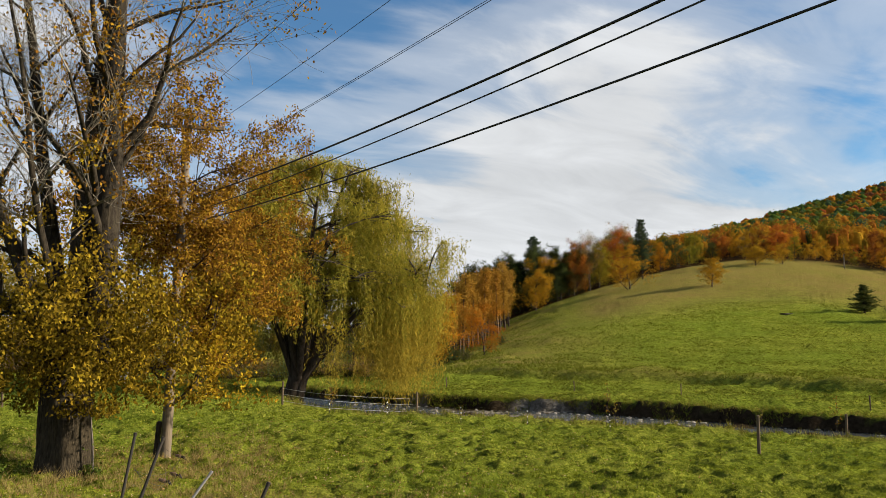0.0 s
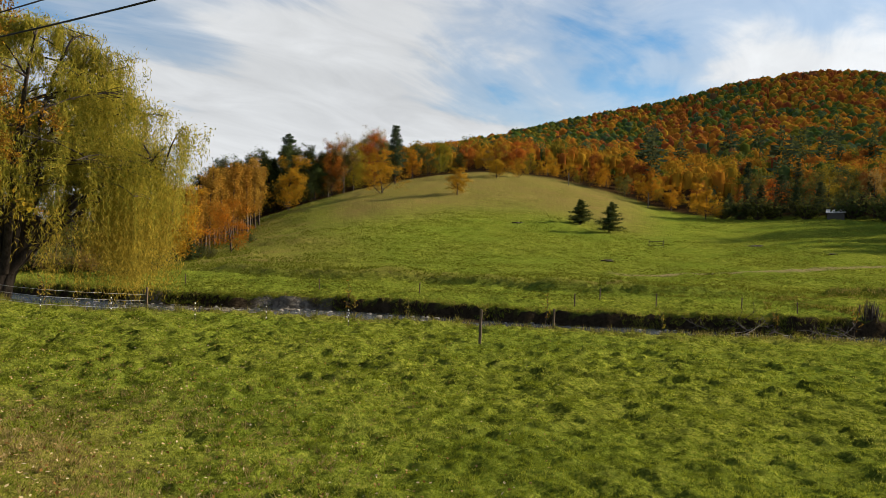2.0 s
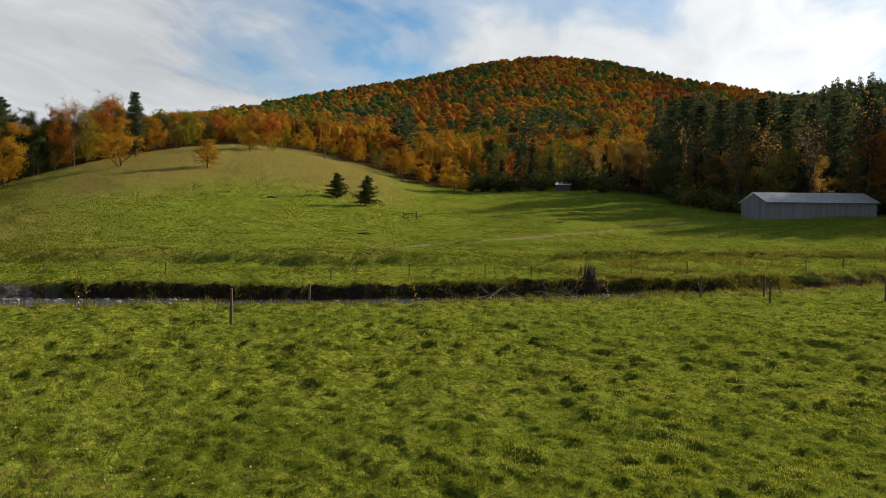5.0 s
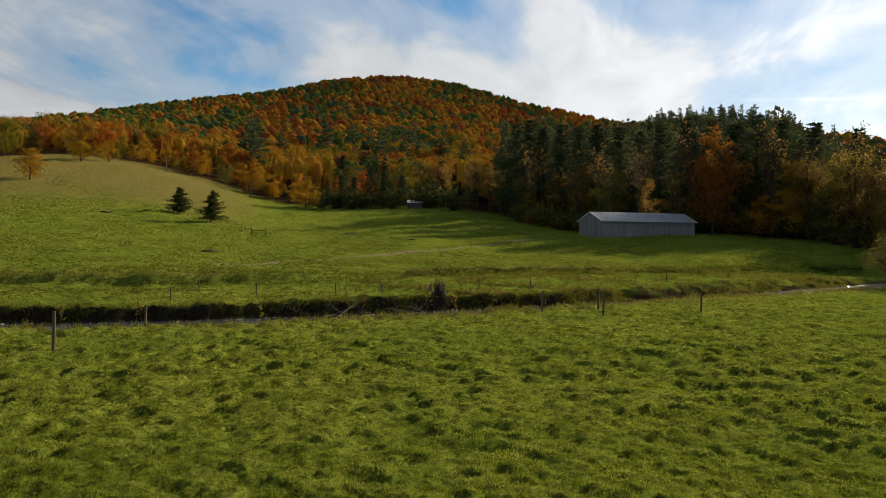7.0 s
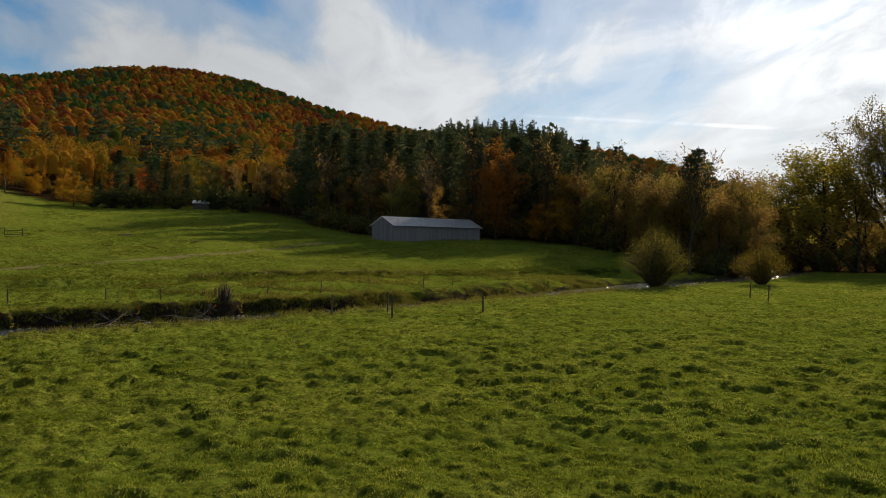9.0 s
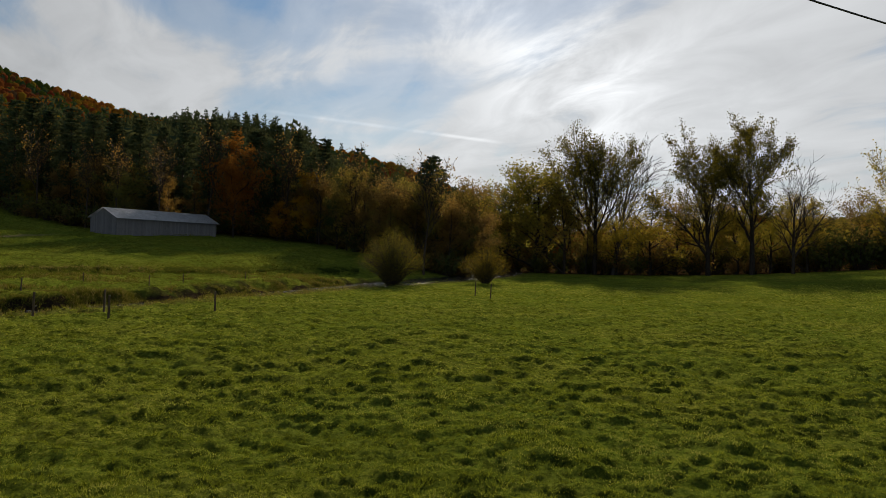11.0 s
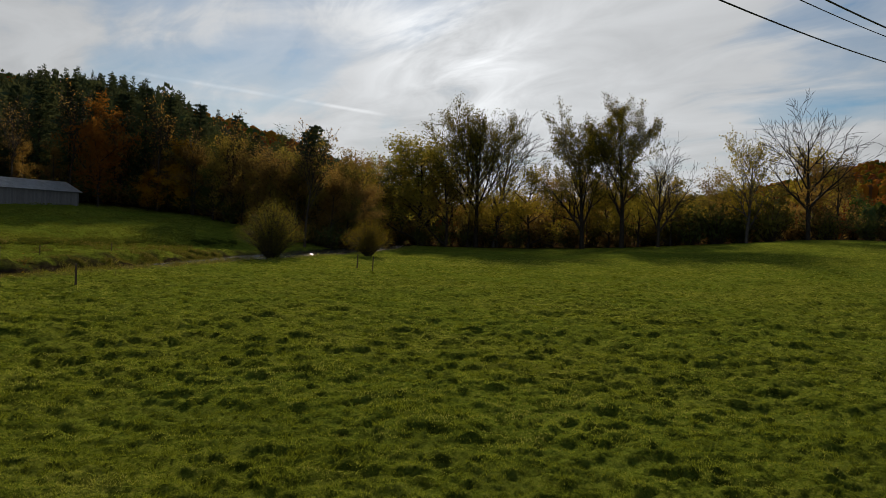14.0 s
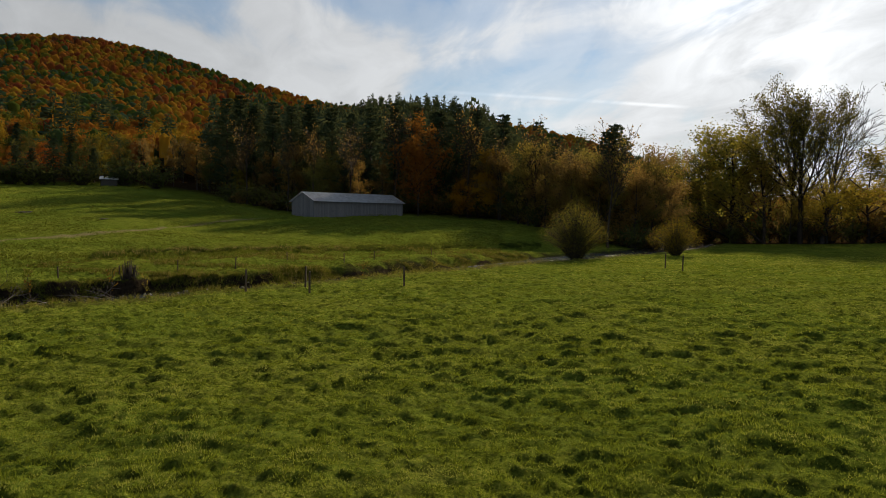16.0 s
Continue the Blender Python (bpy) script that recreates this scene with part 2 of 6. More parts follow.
DEEP = make_leaf("dark_green_leaves", [(0.014, 0.026, 0.008), (0.026, 0.042, 0.011), (0.046, 0.056, 0.013)], 0.10, 0.7)
LIME = make_leaf("yellow_green_leaves", [(0.10, 0.115, 0.022), (0.18, 0.175, 0.028), (0.29, 0.235, 0.030), (0.38, 0.26, 0.028)], 0.60)
DULL = make_leaf("dull_yellow_leaves", [(0.085, 0.078, 0.024), (0.15, 0.13, 0.032), (0.23, 0.185, 0.038), (0.34, 0.24, 0.040)], 0.58)
COTTON = make_leaf("cottonwood_leaves", [(0.040, 0.042, 0.010), (0.075, 0.076, 0.013), (0.12, 0.11, 0.016), (0.21, 0.165, 0.020)], 0.40, 0.0)
# brown leaves and needles also carry some of the haze in their colour
BROWN = make_leaf("brown_leaves", [(0.105, 0.080, 0.042), (0.165, 0.115, 0.046), (0.235, 0.140, 0.042), (0.31, 0.185, 0.038)], 0.56)
PINE = make_leaf("pine_needles", [(0.027, 0.048, 0.030), (0.042, 0.072, 0.042), (0.062, 0.098, 0.052)], 0.18, 0.4, 0.6)
CEDAR = make_leaf("cedar_foliage", [(0.026, 0.042, 0.018), (0.046, 0.070, 0.024), (0.070, 0.090, 0.030)], 0.2, 0.3, 0.6)
WILLOW = make_leaf("willow_leaves", [(0.10, 0.115, 0.018), (0.20, 0.205, 0.028), (0.31, 0.275, 0.040), (0.40, 0.31, 0.044)], 0.40, 0.0)
SKIRT = make_leaf("golden_willow_leaves", [(0.13, 0.115, 0.020), (0.22, 0.185, 0.028), (0.32, 0.25, 0.036), (0.40, 0.29, 0.040)], 0.36, 0.0)
AUTUMN = make_leaf("yellow_brown_leaves", [(0.075, 0.038, 0.012), (0.16, 0.078, 0.014), (0.27, 0.140, 0.016), (0.36, 0.24, 0.024)], 0.30, 0.0)
YELLOW = make_leaf("bright_yellow_leaves", [(0.11, 0.065, 0.010), (0.25, 0.145, 0.012), (0.39, 0.255, 0.016), (0.47, 0.38, 0.028)], 0.32, 0.0)
SUCKER = make_leaf("olive_yellow_leaves", [(0.055, 0.045, 0.009), (0.12, 0.082, 0.010), (0.23, 0.155, 0.014), (0.36, 0.27, 0.022)], 0.32, 0.0)
WEED = make_leaf("dark_weed_leaves", [(0.025, 0.045, 0.010), (0.050, 0.085, 0.014), (0.085, 0.12, 0.020)], 0.3, 0.2)
SHRUB = make_leaf("willow_bush_leaves", [(0.10, 0.105, 0.020), (0.17, 0.17, 0.028), (0.25, 0.22, 0.036), (0.31, 0.24, 0.034)], 0.45, 0.0)
GRASS = make_turf()
STRAW = make_leaf("dry_grass", [(0.13, 0.10, 0.035), (0.24, 0.185, 0.070), (0.30, 0.25, 0.11)], 0.35, 0.0, 0.6)
ROUGH = make_leaf("rough_olive_grass", [(0.048, 0.072, 0.008), (0.088, 0.122, 0.013), (0.13, 0.155, 0.020), (0.17, 0.172, 0.036)], 0.25, 0.0, 0.8)
STRAW_GREEN = make_leaf("bank_weed_blades", [(0.036, 0.055, 0.006), (0.080, 0.105, 0.011), (0.15, 0.145, 0.026), (0.27, 0.21, 0.08)], 0.3, 0.0, 0.7)
FALLEN = make_leaf("fallen_leaf", [(0.12, 0.055, 0.018), (0.22, 0.12, 0.04), (0.34, 0.25, 0.11), (0.40, 0.35, 0.22)], 0.1, 0.0, 0.6)
BARK = make_bark("grey_brown_bark", (0.016, 0.012, 0.009), (0.080, 0.063, 0.048))
DARK_BARK = make_bark("dark_bark", (0.014, 0.011, 0.009), (0.060, 0.048, 0.038))
PALE_BARK = make_bark("pale_grey_bark", (0.035, 0.030, 0.026), (0.13, 0.115, 0.10))
POLE_WOOD = make_wood("weathered_pole_wood", (0.045, 0.036, 0.027), (0.155, 0.128, 0.095))
POST_WOOD = make_wood("weathered_post_wood", (0.035, 0.026, 0.018), (0.12, 0.09, 0.06))
BOARD = make_wood("weathered_barn_boards", (0.085, 0.085, 0.092), (0.25, 0.25, 0.262))


def make_plain(name, colour, rough, metallic=0.0, var=0.25, scale=5.0):
    m, n = material(name)
    s = n.noise(n.add("TexCoord", out="Object"), scale, 5, 0.6)
    dark = tuple(c * (1 - var) for c in colour)
    light = tuple(min(1, c * (1 + var)) for c in colour)
    return finish(m, n, n.ramp(s, [(0.3, dark), (0.7, light)]), rough, s, 0.15, 0.005, metallic)


CABLE = make_plain("black_cable", (0.012, 0.012, 0.013), 0.6)
STEEL = make_plain("dark_steel", (0.020, 0.017, 0.015), 0.75, 0.0)
WHITE = make_plain("white_paint", (0.75, 0.74, 0.70), 0.6)
TIN = make_plain("galvanised_roofing", (0.60, 0.605, 0.615), 0.45, 0.2, 0.22, 1.2)
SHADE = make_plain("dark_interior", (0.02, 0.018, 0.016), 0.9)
STONE = make_plain("creek_stone", (0.17, 0.158, 0.138), 0.75, 0, 0.5)
CERAMIC = make_plain("brown_ceramic", (0.10, 0.06, 0.045), 0.3)


def make_water():
    m, n = material("creek_water")
    p = n.add("Mapping", in_0=place_of(n), in_Rotation=(0, 0, radians(20)), in_Scale=(0.6, 1.6, 1.0))
    ripple = n.math("ADD", n.noise(p, 2.2, 4, 0.6, 0.6), n.math("MULTIPLY", n.noise(p, 9.0, 3, 0.6), 0.35))
    return finish(m, n, (0.030, 0.034, 0.032), 0.12, ripple, 0.75, 0.10, specular=0.5)


WATER_SURFACE = make_water()


# ---- mesh helpers ----
def mesh(name, verts, faces, mat, smooth_faces=True, attrs=None):
    """A mesh out of arrays; faces is (n, 3) or (n, 4)."""
    verts, faces = np.asarray(verts, np.float32), np.asarray(faces, np.int32)
    me = bpy.data.meshes.new(name)
    k = faces.shape[1]
    me.vertices.add(len(verts)), me.loops.add(faces.size), me.polygons.add(len(faces))
    me.vertices.foreach_set("co", verts.ravel())
    me.loops.foreach_set("vertex_index", faces.ravel())
    me.polygons.foreach_set("loop_start", np.arange(0, faces.size, k, dtype=np.int32))
    me.polygons.foreach_set("use_smooth", np.full(len(faces), smooth_faces))
    for key, v in (attrs or {}).items():
        me.attributes.new(key, "FLOAT", "POINT").data.foreach_set("value", np.asarray(v, np.float32))
    me.update(calc_edges=True)
    me.materials.append(mat)
    return me


def from_bm(name, bm, mat):
    me = bpy.data.meshes.new(name)
    bmesh.ops.recalc_face_normals(bm, faces=bm.faces)
    bm.to_mesh(me)
    bm.free()
    me.materials.append(mat)
    return me


def part(name, data, parent, label=""):
    ob = new(name, data)
    ob.parent = parent
    return tagged(ob, label)


def thing(name, m, label, category, group=""):
    ob = new(name)
    ob.empty_display_size = 0.2
    ob.matrix_world = m
    return tagged(ob, label, category, group)


def box(bm, a, b, m=Matrix(), bevel=0.0):
    a, b = Vector(a), Vector(b)
    made = bmesh.ops.create_cube(bm, size=1, matrix=m @ Matrix.Translation((a + b) / 2) @ Matrix.Diagonal((*(b - a), 1)))
    if bevel:
        edges = {e for v in made["verts"] for e in v.link_edges}
        bmesh.ops.bevel(bm, geom=list(edges), offset=bevel, segments=1, affect="EDGES")
    return bm


def tubes(segs, sides=5):
    """Tapered tubes for a list of (p0, p1, r0, r1)."""
    s = np.array([(*a, *b, c, d) for a, b, c, d in segs], float)
    p0, p1, r0, r1 = s[:, :3], s[:, 3:6], s[:, 6], s[:, 7]
    d = p1 - p0
    d /= np.linalg.norm(d, axis=1, keepdims=True) + 1e-9
    ref = np.where(np.abs(d[:, 2:3]) > 0.9, np.array([[1.0, 0, 0]]), np.array([[0, 0, 1.0]]))
    u = np.cross(d, ref)
    u /= np.linalg.norm(u, axis=1, keepdims=True) + 1e-9
    v = np.cross(d, u)
    ang = np.arange(sides) * 2 * np.pi / sides
    ring = u[:, None] * np.cos(ang)[None, :, None] + v[:, None] * np.sin(ang)[None, :, None]
    verts = np.concatenate([p0[:, None] + ring * r0[:, None, None], p1[:, None] + ring * r1[:, None, None]], 1).reshape(-1, 3)
    i = np.arange(sides)
    quad = np.stack([i, (i + 1) % sides, (i + 1) % sides + sides, i + sides], 1)
    faces = (quad[None] + (np.arange(len(s)) * 2 * sides)[:, None, None]).reshape(-1, 4)
    return verts, faces


def leaves(rng, centres, length, width, down=0.0, flat=0.0, face=None, loose=0.55):
    """Pointed four-cornered leaves at random angles; down bends their tips to the ground, face turns them outwards."""
    c = np.asarray(centres, float)
    k = len(c)
    d = rng.normal(size=(k, 3))
    d[:, 2] = d[:, 2] * (1 - flat) - down * 2
    d /= np.linalg.norm(d, axis=1, keepdims=True)
    e = rng.normal(size=(k, 3))
    e[:, 2] *= 1 - flat
    if face is not None:
        out = face + rng.normal(size=(k, 3)) * loose
        out /= np.linalg.norm(out, axis=1, keepdims=True) + 1e-9
        d -= out * (d * out).sum(1, keepdims=True)
        d /= np.linalg.norm(d, axis=1, keepdims=True) + 1e-9
        e = np.cross(out, d)
    e -= d * (e * d).sum(1, keepdims=True)
    e /= np.linalg.norm(e, axis=1, keepdims=True)
    ln = (length * rng.uniform(0.7, 1.3, k))[:, None]
    wd = (width * rng.uniform(0.7, 1.3, k))[:, None]
    verts = np.stack([c - d * ln / 2, c + e * wd / 2 + d * ln * 0.05, c + d * ln / 2, c - e * wd / 2 + d * ln * 0.05], 1).reshape(-1, 3)
    return verts, np.arange(4 * k).reshape(k, 4)


def ball(fine=2):
    """Corners and faces of a round form."""
    bm = bmesh.new()
    bmesh.ops.create_icosphere(bm, subdivisions=fine, radius=1)
    v, f = np.array([p.co for p in bm.verts]), np.array([[p.index for p in q.verts] for q in bm.faces])
    bm.free()
    return v, f


BALL = ball()
SMALL_BALL = ball(1)


def lobes(rng, centres, radii, flat=0.85, ragged=0.22, skirt=1.0, cut=-2.0, form=BALL):
    """Uneven leafy masses, the body of a far crown below its outer leaves; radii is (n,) or (n, 3)."""
    c, r = np.asarray(centres, float), np.asarray(radii, float)
    if r.ndim == 1:
        r = np.stack([r, r, r * flat], 1)
    bv, bf = form
    bf = bf[bv[bf].mean(1)[:, 2] > cut]
    bv = bv * np.where(bv[:, 2:] < 0, np.array([[0.9, 0.9, skirt]]) if skirt != 1 else 1.0, 1.0)
    v = bv[None] * r[:, None] * (1 + rng.uniform(-ragged, ragged, (len(c), len(bv), 1))) + c[:, None]
    f = bf[None] + (np.arange(len(c)) * len(bv))[:, None, None]
    return v.reshape(-1, 3), f.reshape(-1, 3)


def halves(v, f):
    """The first three corners of every leaf: half the faces for far foliage."""
    q = v.reshape(-1, 4, 3)[:, :3]
    return q.reshape(-1, 3), np.arange(len(q) * 3).reshape(-1, 3)


def join(*pieces):
    vs, fs, n = [], [], 0
    for v, f in pieces:
        vs.append(v)
        fs.append(f + n)
        n += len(v)
    return np.concatenate(vs), np.concatenate(fs)


def grow(rng, p, d, length, radius, level, rule, segs, tips, thin=0.72):
    """One branch and its children. rule: per level (steps, wander, lift, children, spread, shrink, start)."""
    steps, wander, lift, children, spread, shrink, start = rule[level]
    pts, p, d = [], np.array(p, float), np.array(d, float)
    end = 0.22 if level == 0 else 0.12
    for i in range(steps):
        r0, r1 = radius * (1 - (1 - end) * i / steps), radius * (1 - (1 - end) * (i + 1) / steps)
        q = p + d * length / steps
        segs.append((p, q + d * 0.02 * length / steps, r0, r1))
        pts.append((p, q, d.copy(), r1, (i + 1) / steps))
        p = q
        d = d + rng.normal(size=3) * wander
        d[2] += lift
        d /= np.linalg.norm(d)
    if level + 1 >= len(rule):
        tips += [(0.5 * (a + b), t) for a, b, _, _, t in pts] + [(p, 1.0)]
        return
    turn = rng.uniform(0, 6.28)
    for c in range(children):
        f = start + (1 - start) * (c + rng.uniform(0.2, 0.8)) / children
        a, b, dd, r, t = pts[min(int(f * steps), steps - 1)]
        base = a + (b - a) * rng.uniform(0, 1)
        turn += 2.4 + rng.normal() * 0.4
        side = np.cross(dd, (0.31, 0.17, 0.93) if abs(dd[2]) < 0.95 else (1, 0, 0))
        side /= np.linalg.norm(side)
        side = side * math.cos(turn) + np.cross(dd, side) * math.sin(turn)
        ang = spread * rng.uniform(0.75, 1.25)
        nd = dd * math.cos(ang) + side * math.sin(ang)
        grow(rng, base, nd, length * shrink * rng.uniform(0.75, 1.2) * (1.15 - 0.55 * f if level == 0 else 1), max(r * thin, radius * 0.10), level + 1, rule, segs, tips, thin)
    if level > 0:
        tips.append((p, 1.0))


def tree_parts(name, segs, leaf_mesh, bark, label, category, sides=5):
    root = thing(name, Matrix(), label, category)
    v, f = tubes(segs, sides)
    part("trunk", mesh("trunk", v, f, bark), root)
    if leaf_mesh is not None:
        part("crown", leaf_mesh, root)
    return root


def broadleaf(name, seed, tall, leaf, count, size, label, bark=DARK_BARK, wide=0.33, low=0.22, spread=0.8, narrow=1.0, body=0.0, limbs=11):
    """A broad-leaved tree: trunk, rising limbs and a crown of clumps with gaps; body fills the clumps of far trees."""
    rng = np.random.default_rng(seed)
    segs, tips = [], []
    rule = [(7, 0.05, 0.03, limbs, spread, wide / 0.62, low), (4, 0.13, 0.07, 4, 0.75, 0.5, 0.25), (3, 0.2, 0.02, 0, 0, 0, 0)]
    grow(rng, (0, 0, -0.3), (0.02, 0.0, 1), tall * 0.86, tall * 0.017, 0, rule, segs, tips)
    t = np.array([p for p, _ in tips])
    t[:, :2] *= narrow
    pick = rng.integers(0, len(t), count)
    c = t[pick] + rng.normal(size=(count, 3)) * tall * np.array([0.032, 0.032, 0.028])
    mid = t.mean(0) * np.array([1, 1, 0.85])
    if body:
        skirt = rng.random(count) < 0.22
        c = t[pick] + rng.normal(size=(count, 3)) * tall * np.array([0.034, 0.034, 0.028]) * body
        c[skirt] = c[skirt] * np.array([0.9, 0.9, 1.0]) * np.stack([np.ones(skirt.sum()), np.ones(skirt.sum()), rng.uniform(0.25, 0.75, skirt.sum())], 1)
        c[:, 2] = np.maximum(c[:, 2], 0.3)
        out = c - mid
        out /= np.linalg.norm(out, axis=1, keepdims=True)
        crown = halves(*leaves(rng, c, size * 1.25, size * 0.9, face=out, loose=0.35))
    else:
        out = c - mid
        out /= np.linalg.norm(out, axis=1, keepdims=True)
        crown = leaves(rng, c, size, size * 0.66, face=out)
        if size > 0.37:
            crown = halves(*leaves(rng, c, size * 1.2, size * 0.9, face=out))
    return tree_parts(name, segs, mesh("crown", *crown, leaf, False), bark, label, "tree", 4)


def pine(name, seed, tall, count, size, label, reach=0.22, bare=0.18, whorls=24):
    """A white pine: straight mast with whorls of level boughs, feathered with needles."""
    rng = np.random.default_rng(seed)
    segs, c = [], []
    for i in range(8):
        segs.append(((0, 0, tall * i / 8 - 0.3 * (i == 0)), (0, 0, tall * (i + 1) / 8), tall * 0.014 * (1 - i / 8.6), tall * 0.014 * (1 - (i + 1) / 8.6)))
    for k in range(whorls):
        h = bare + (0.99 - bare) * (k / whorls) ** 0.9
        out = tall * reach * (1 - h) ** 0.55 * (0.45 + 0.55 * min(1, (h - bare + 0.03) * 4)) * rng.uniform(0.7, 1.15) + 0.3
        for j in range(5):
            a = j * 1.257 + rng.uniform(-0.5, 0.5) + k
            ln = out * rng.uniform(0.5, 1.15)
            tip = np.array([math.cos(a) * ln, math.sin(a) * ln, tall * h + ln * rng.uniform(0.0, 0.25)])
            base = np.array([0, 0, tall * h - 0.1])
            segs.append((base, tip, 0.012 * ln + 0.01, 0.01))
            n = int(count / (whorls * 5) * (0.5 + ln / (tall * reach)))
            u = rng.uniform(0.15, 1.03, n) ** 0.8
            c.append(base + (tip - base) * u[:, None] + rng.normal(size=(n, 3)) * np.array([1, 1, 0.62]) * ln * 0.14)
    v, f = halves(*leaves(rng, np.concatenate(c), size * 1.15, size * 0.75, flat=0.55))
    return tree_parts(name, segs, mesh("crown", v, f, PINE, False), DARK_BARK, label, "pine tree", 4)


def cedar(name, seed, tall, label, lean=0.0):
    rng = np.random.default_rng(seed)
    segs = [((0, 0, -0.2), (lean * 0.5, 0, tall * 0.5), 0.14, 0.08), ((lean * 0.5, 0, tall * 0.5), (lean, 0, tall * 0.97), 0.08, 0.02)]
    c = []
    for k in range(120):
        h = 0.06 + 0.92 * (k + rng.random()) / 120
        a = k * 2.4 + rng.uniform(-0.5, 0.5)
        ln = tall * (0.40 * (1 - h) ** 0.75 * min(1.0, 0.55 + 2.2 * h) + 0.03) * (0.80 + 0.32 * math.sin(1.7 * a + 9.0 * h + seed)) * rng.uniform(0.6, 1.25)
        base = np.array([lean * h, 0, tall * h])
        tip = base + np.array([math.cos(a) * ln, math.sin(a) * ln, ln * rng.uniform(-0.12, 0.28)])
        segs.append((base, tip, 0.022, 0.006))
        n = int(16 + 40 * ln)
        u = rng.uniform(0.2, 1.05, n)
        c.append(base + (tip - base) * u[:, None] + rng.normal(size=(n, 3)) * np.array([0.10, 0.10, 0.055]) * (ln + 0.25))
    v, f = leaves(rng, np.concatenate(c), 0.26, 0.13, flat=0.4)
    return tree_parts(name, segs, mesh("crown", v, f, CEDAR, False), DARK_BARK, label, "cedar tree", 5)


def tall_bare(name, seed, tall, leaf, count, size, label, fork=0.30, spread=0.45, bark=DARK_BARK, lean=(0, 0), limbs=9, high=0.0, stout=1.0):
    """A tall open tree whose twigs show against the sky, with what leaves are left."""
    rng = np.random.default_rng(seed)
    segs, tips = [], []
    rule = [(9, 0.03, 0.02, limbs, spread, 0.66, fork), (7, 0.055, 0.050, 9, 0.6, 0.42, 0.15), (4, 0.09, 0.06, 5, 0.5, 0.5, 0.2), (3, 0.12, 0.04, 0, 0, 0, 0)]
    grow(rng, (0, 0, -0.3), (lean[0], lean[1], 1), tall * 0.84, tall * 0.016 * stout, 0, rule, segs, tips)
    segs = [(a, b, max(r0, 0.0014 * tall), max(r1, 0.001 * tall)) for a, b, r0, r1 in segs]
    crown = None
    if count:
        t = np.array([p for p, _ in tips])
        t = t[t[:, 2] > high * tall]
        out = np.hypot(t[:, 0] - t[:, 0].mean(), t[:, 1] - t[:, 1].mean())
        odds = 0.15 + out / out.max()
        c = t[rng.choice(len(t), count, p=odds / odds.sum())] + rng.normal(size=(count, 3)) * tall * 0.016
        v, f = leaves(rng, c, size, size * 0.7)
        crown = mesh("crown", v, f, leaf, False)
    return tree_parts(name, segs, crown, bark, label, "tree", 4)


def thicket(name, seed, tall, wide, leaf, count, size, label, stems=60, category="bush", bark=BARK):
    """A rounded bush of many rods from one root."""
    rng = np.random.default_rng(seed)
    segs, c = [], []
    for k in range(stems):
        a, s = rng.uniform(0, 6.28), rng.uniform(0, 1) ** 0.6
        tip = np.array([math.cos(a) * wide * 0.5 * s, math.sin(a) * wide * 0.5 * s, tall * (1 - 0.55 * s * s) * rng.uniform(0.75, 1.05)])
        mid = tip * np.array([0.42, 0.42, 0.55])
        segs += [((tip[0] * 0.06, tip[1] * 0.06, -0.2), mid, 0.03, 0.02), (mid, tip, 0.02, 0.005)]
        n = count // stems
        u = rng.uniform(0.25, 1.03, n)[:, None]
        c.append(np.where(u < 0.5, mid * u * 2, mid + (tip - mid) * (u - 0.5) * 2) + rng.normal(size=(n, 3)) * wide * 0.045)
    v, f = leaves(rng, np.concatenate(c), size, size * 0.4)
    v[:, 2] = np.maximum(v[:, 2], 0.02)
    return tree_parts(name, segs, mesh("crown", v, f, leaf, False), bark, label, category, 4)


used = set()


def spot(az, r):
    x, y = r * math.sin(radians(az)), r * math.cos(radians(az))
    return x, y, float(ground(x, y))


def plant(root, x, y, scale=1.0, turn=0.0, squash=1.0, label="", group="", sink=0.05, own=False):
    """Set a tree down on the ground; the first call places the tree itself, later ones a copy, sized by the first unless own."""
    if own and root.name in used:
        scale = scale / root.scale.z
    m = Matrix.Translation((x, y, float(ground(x, y)) - sink)) @ pose(0, 0, 0, 0, 0, turn) @ Matrix.Diagonal((scale * squash, scale * squash, scale, 1))
    if root.name in used:
        ob = copy_thing(root, m)
    else:
        used.add(root.name)
        root.matrix_basis = m
        ob = root
    return tagged(ob, label, "", group)


# ---- the lie of the land, in metres round the first standpoint (azimuth clockwise from +y) ----
def smooth(a, b, v):
    s = np.clip((v - a) / (b - a), 0, 1)
    return s * s * (3 - 2 * s)


def curve(knots, v):
    """A smooth curve through a few (position, value) knots."""
    k = np.array(knots, float)
    xs, ys = k[:, 0], k[:, 1]
    m = np.gradient(ys, xs)
    i = np.clip(np.searchsorted(xs, v) - 1, 0, len(xs) - 2)
    h = xs[i + 1] - xs[i]
    s = np.clip((v - xs[i]) / h, 0, 1)
    return ((1 + 2 * s) * (1 - s) ** 2 * ys[i] + s * (1 - s) ** 2 * h * m[i]
            + s * s * (3 - 2 * s) * ys[i + 1] + s * s * (s - 1) * h * m[i + 1])


def wave(x, y, size, seed=0):
    """Cheap smooth noise, about -1 to 1."""
    a, b = x / size + seed * 1.7, y / size - seed * 2.3
    return (np.sin(a * 1.3 + 1.7 * np.sin(b * 0.9 + seed)) + np.sin(b * 1.6 + 1.3 * np.sin(a * 1.1 - seed))
            + 0.6 * np.sin(a * 2.7 - b * 2.1 + seed * 3)) / 2.4


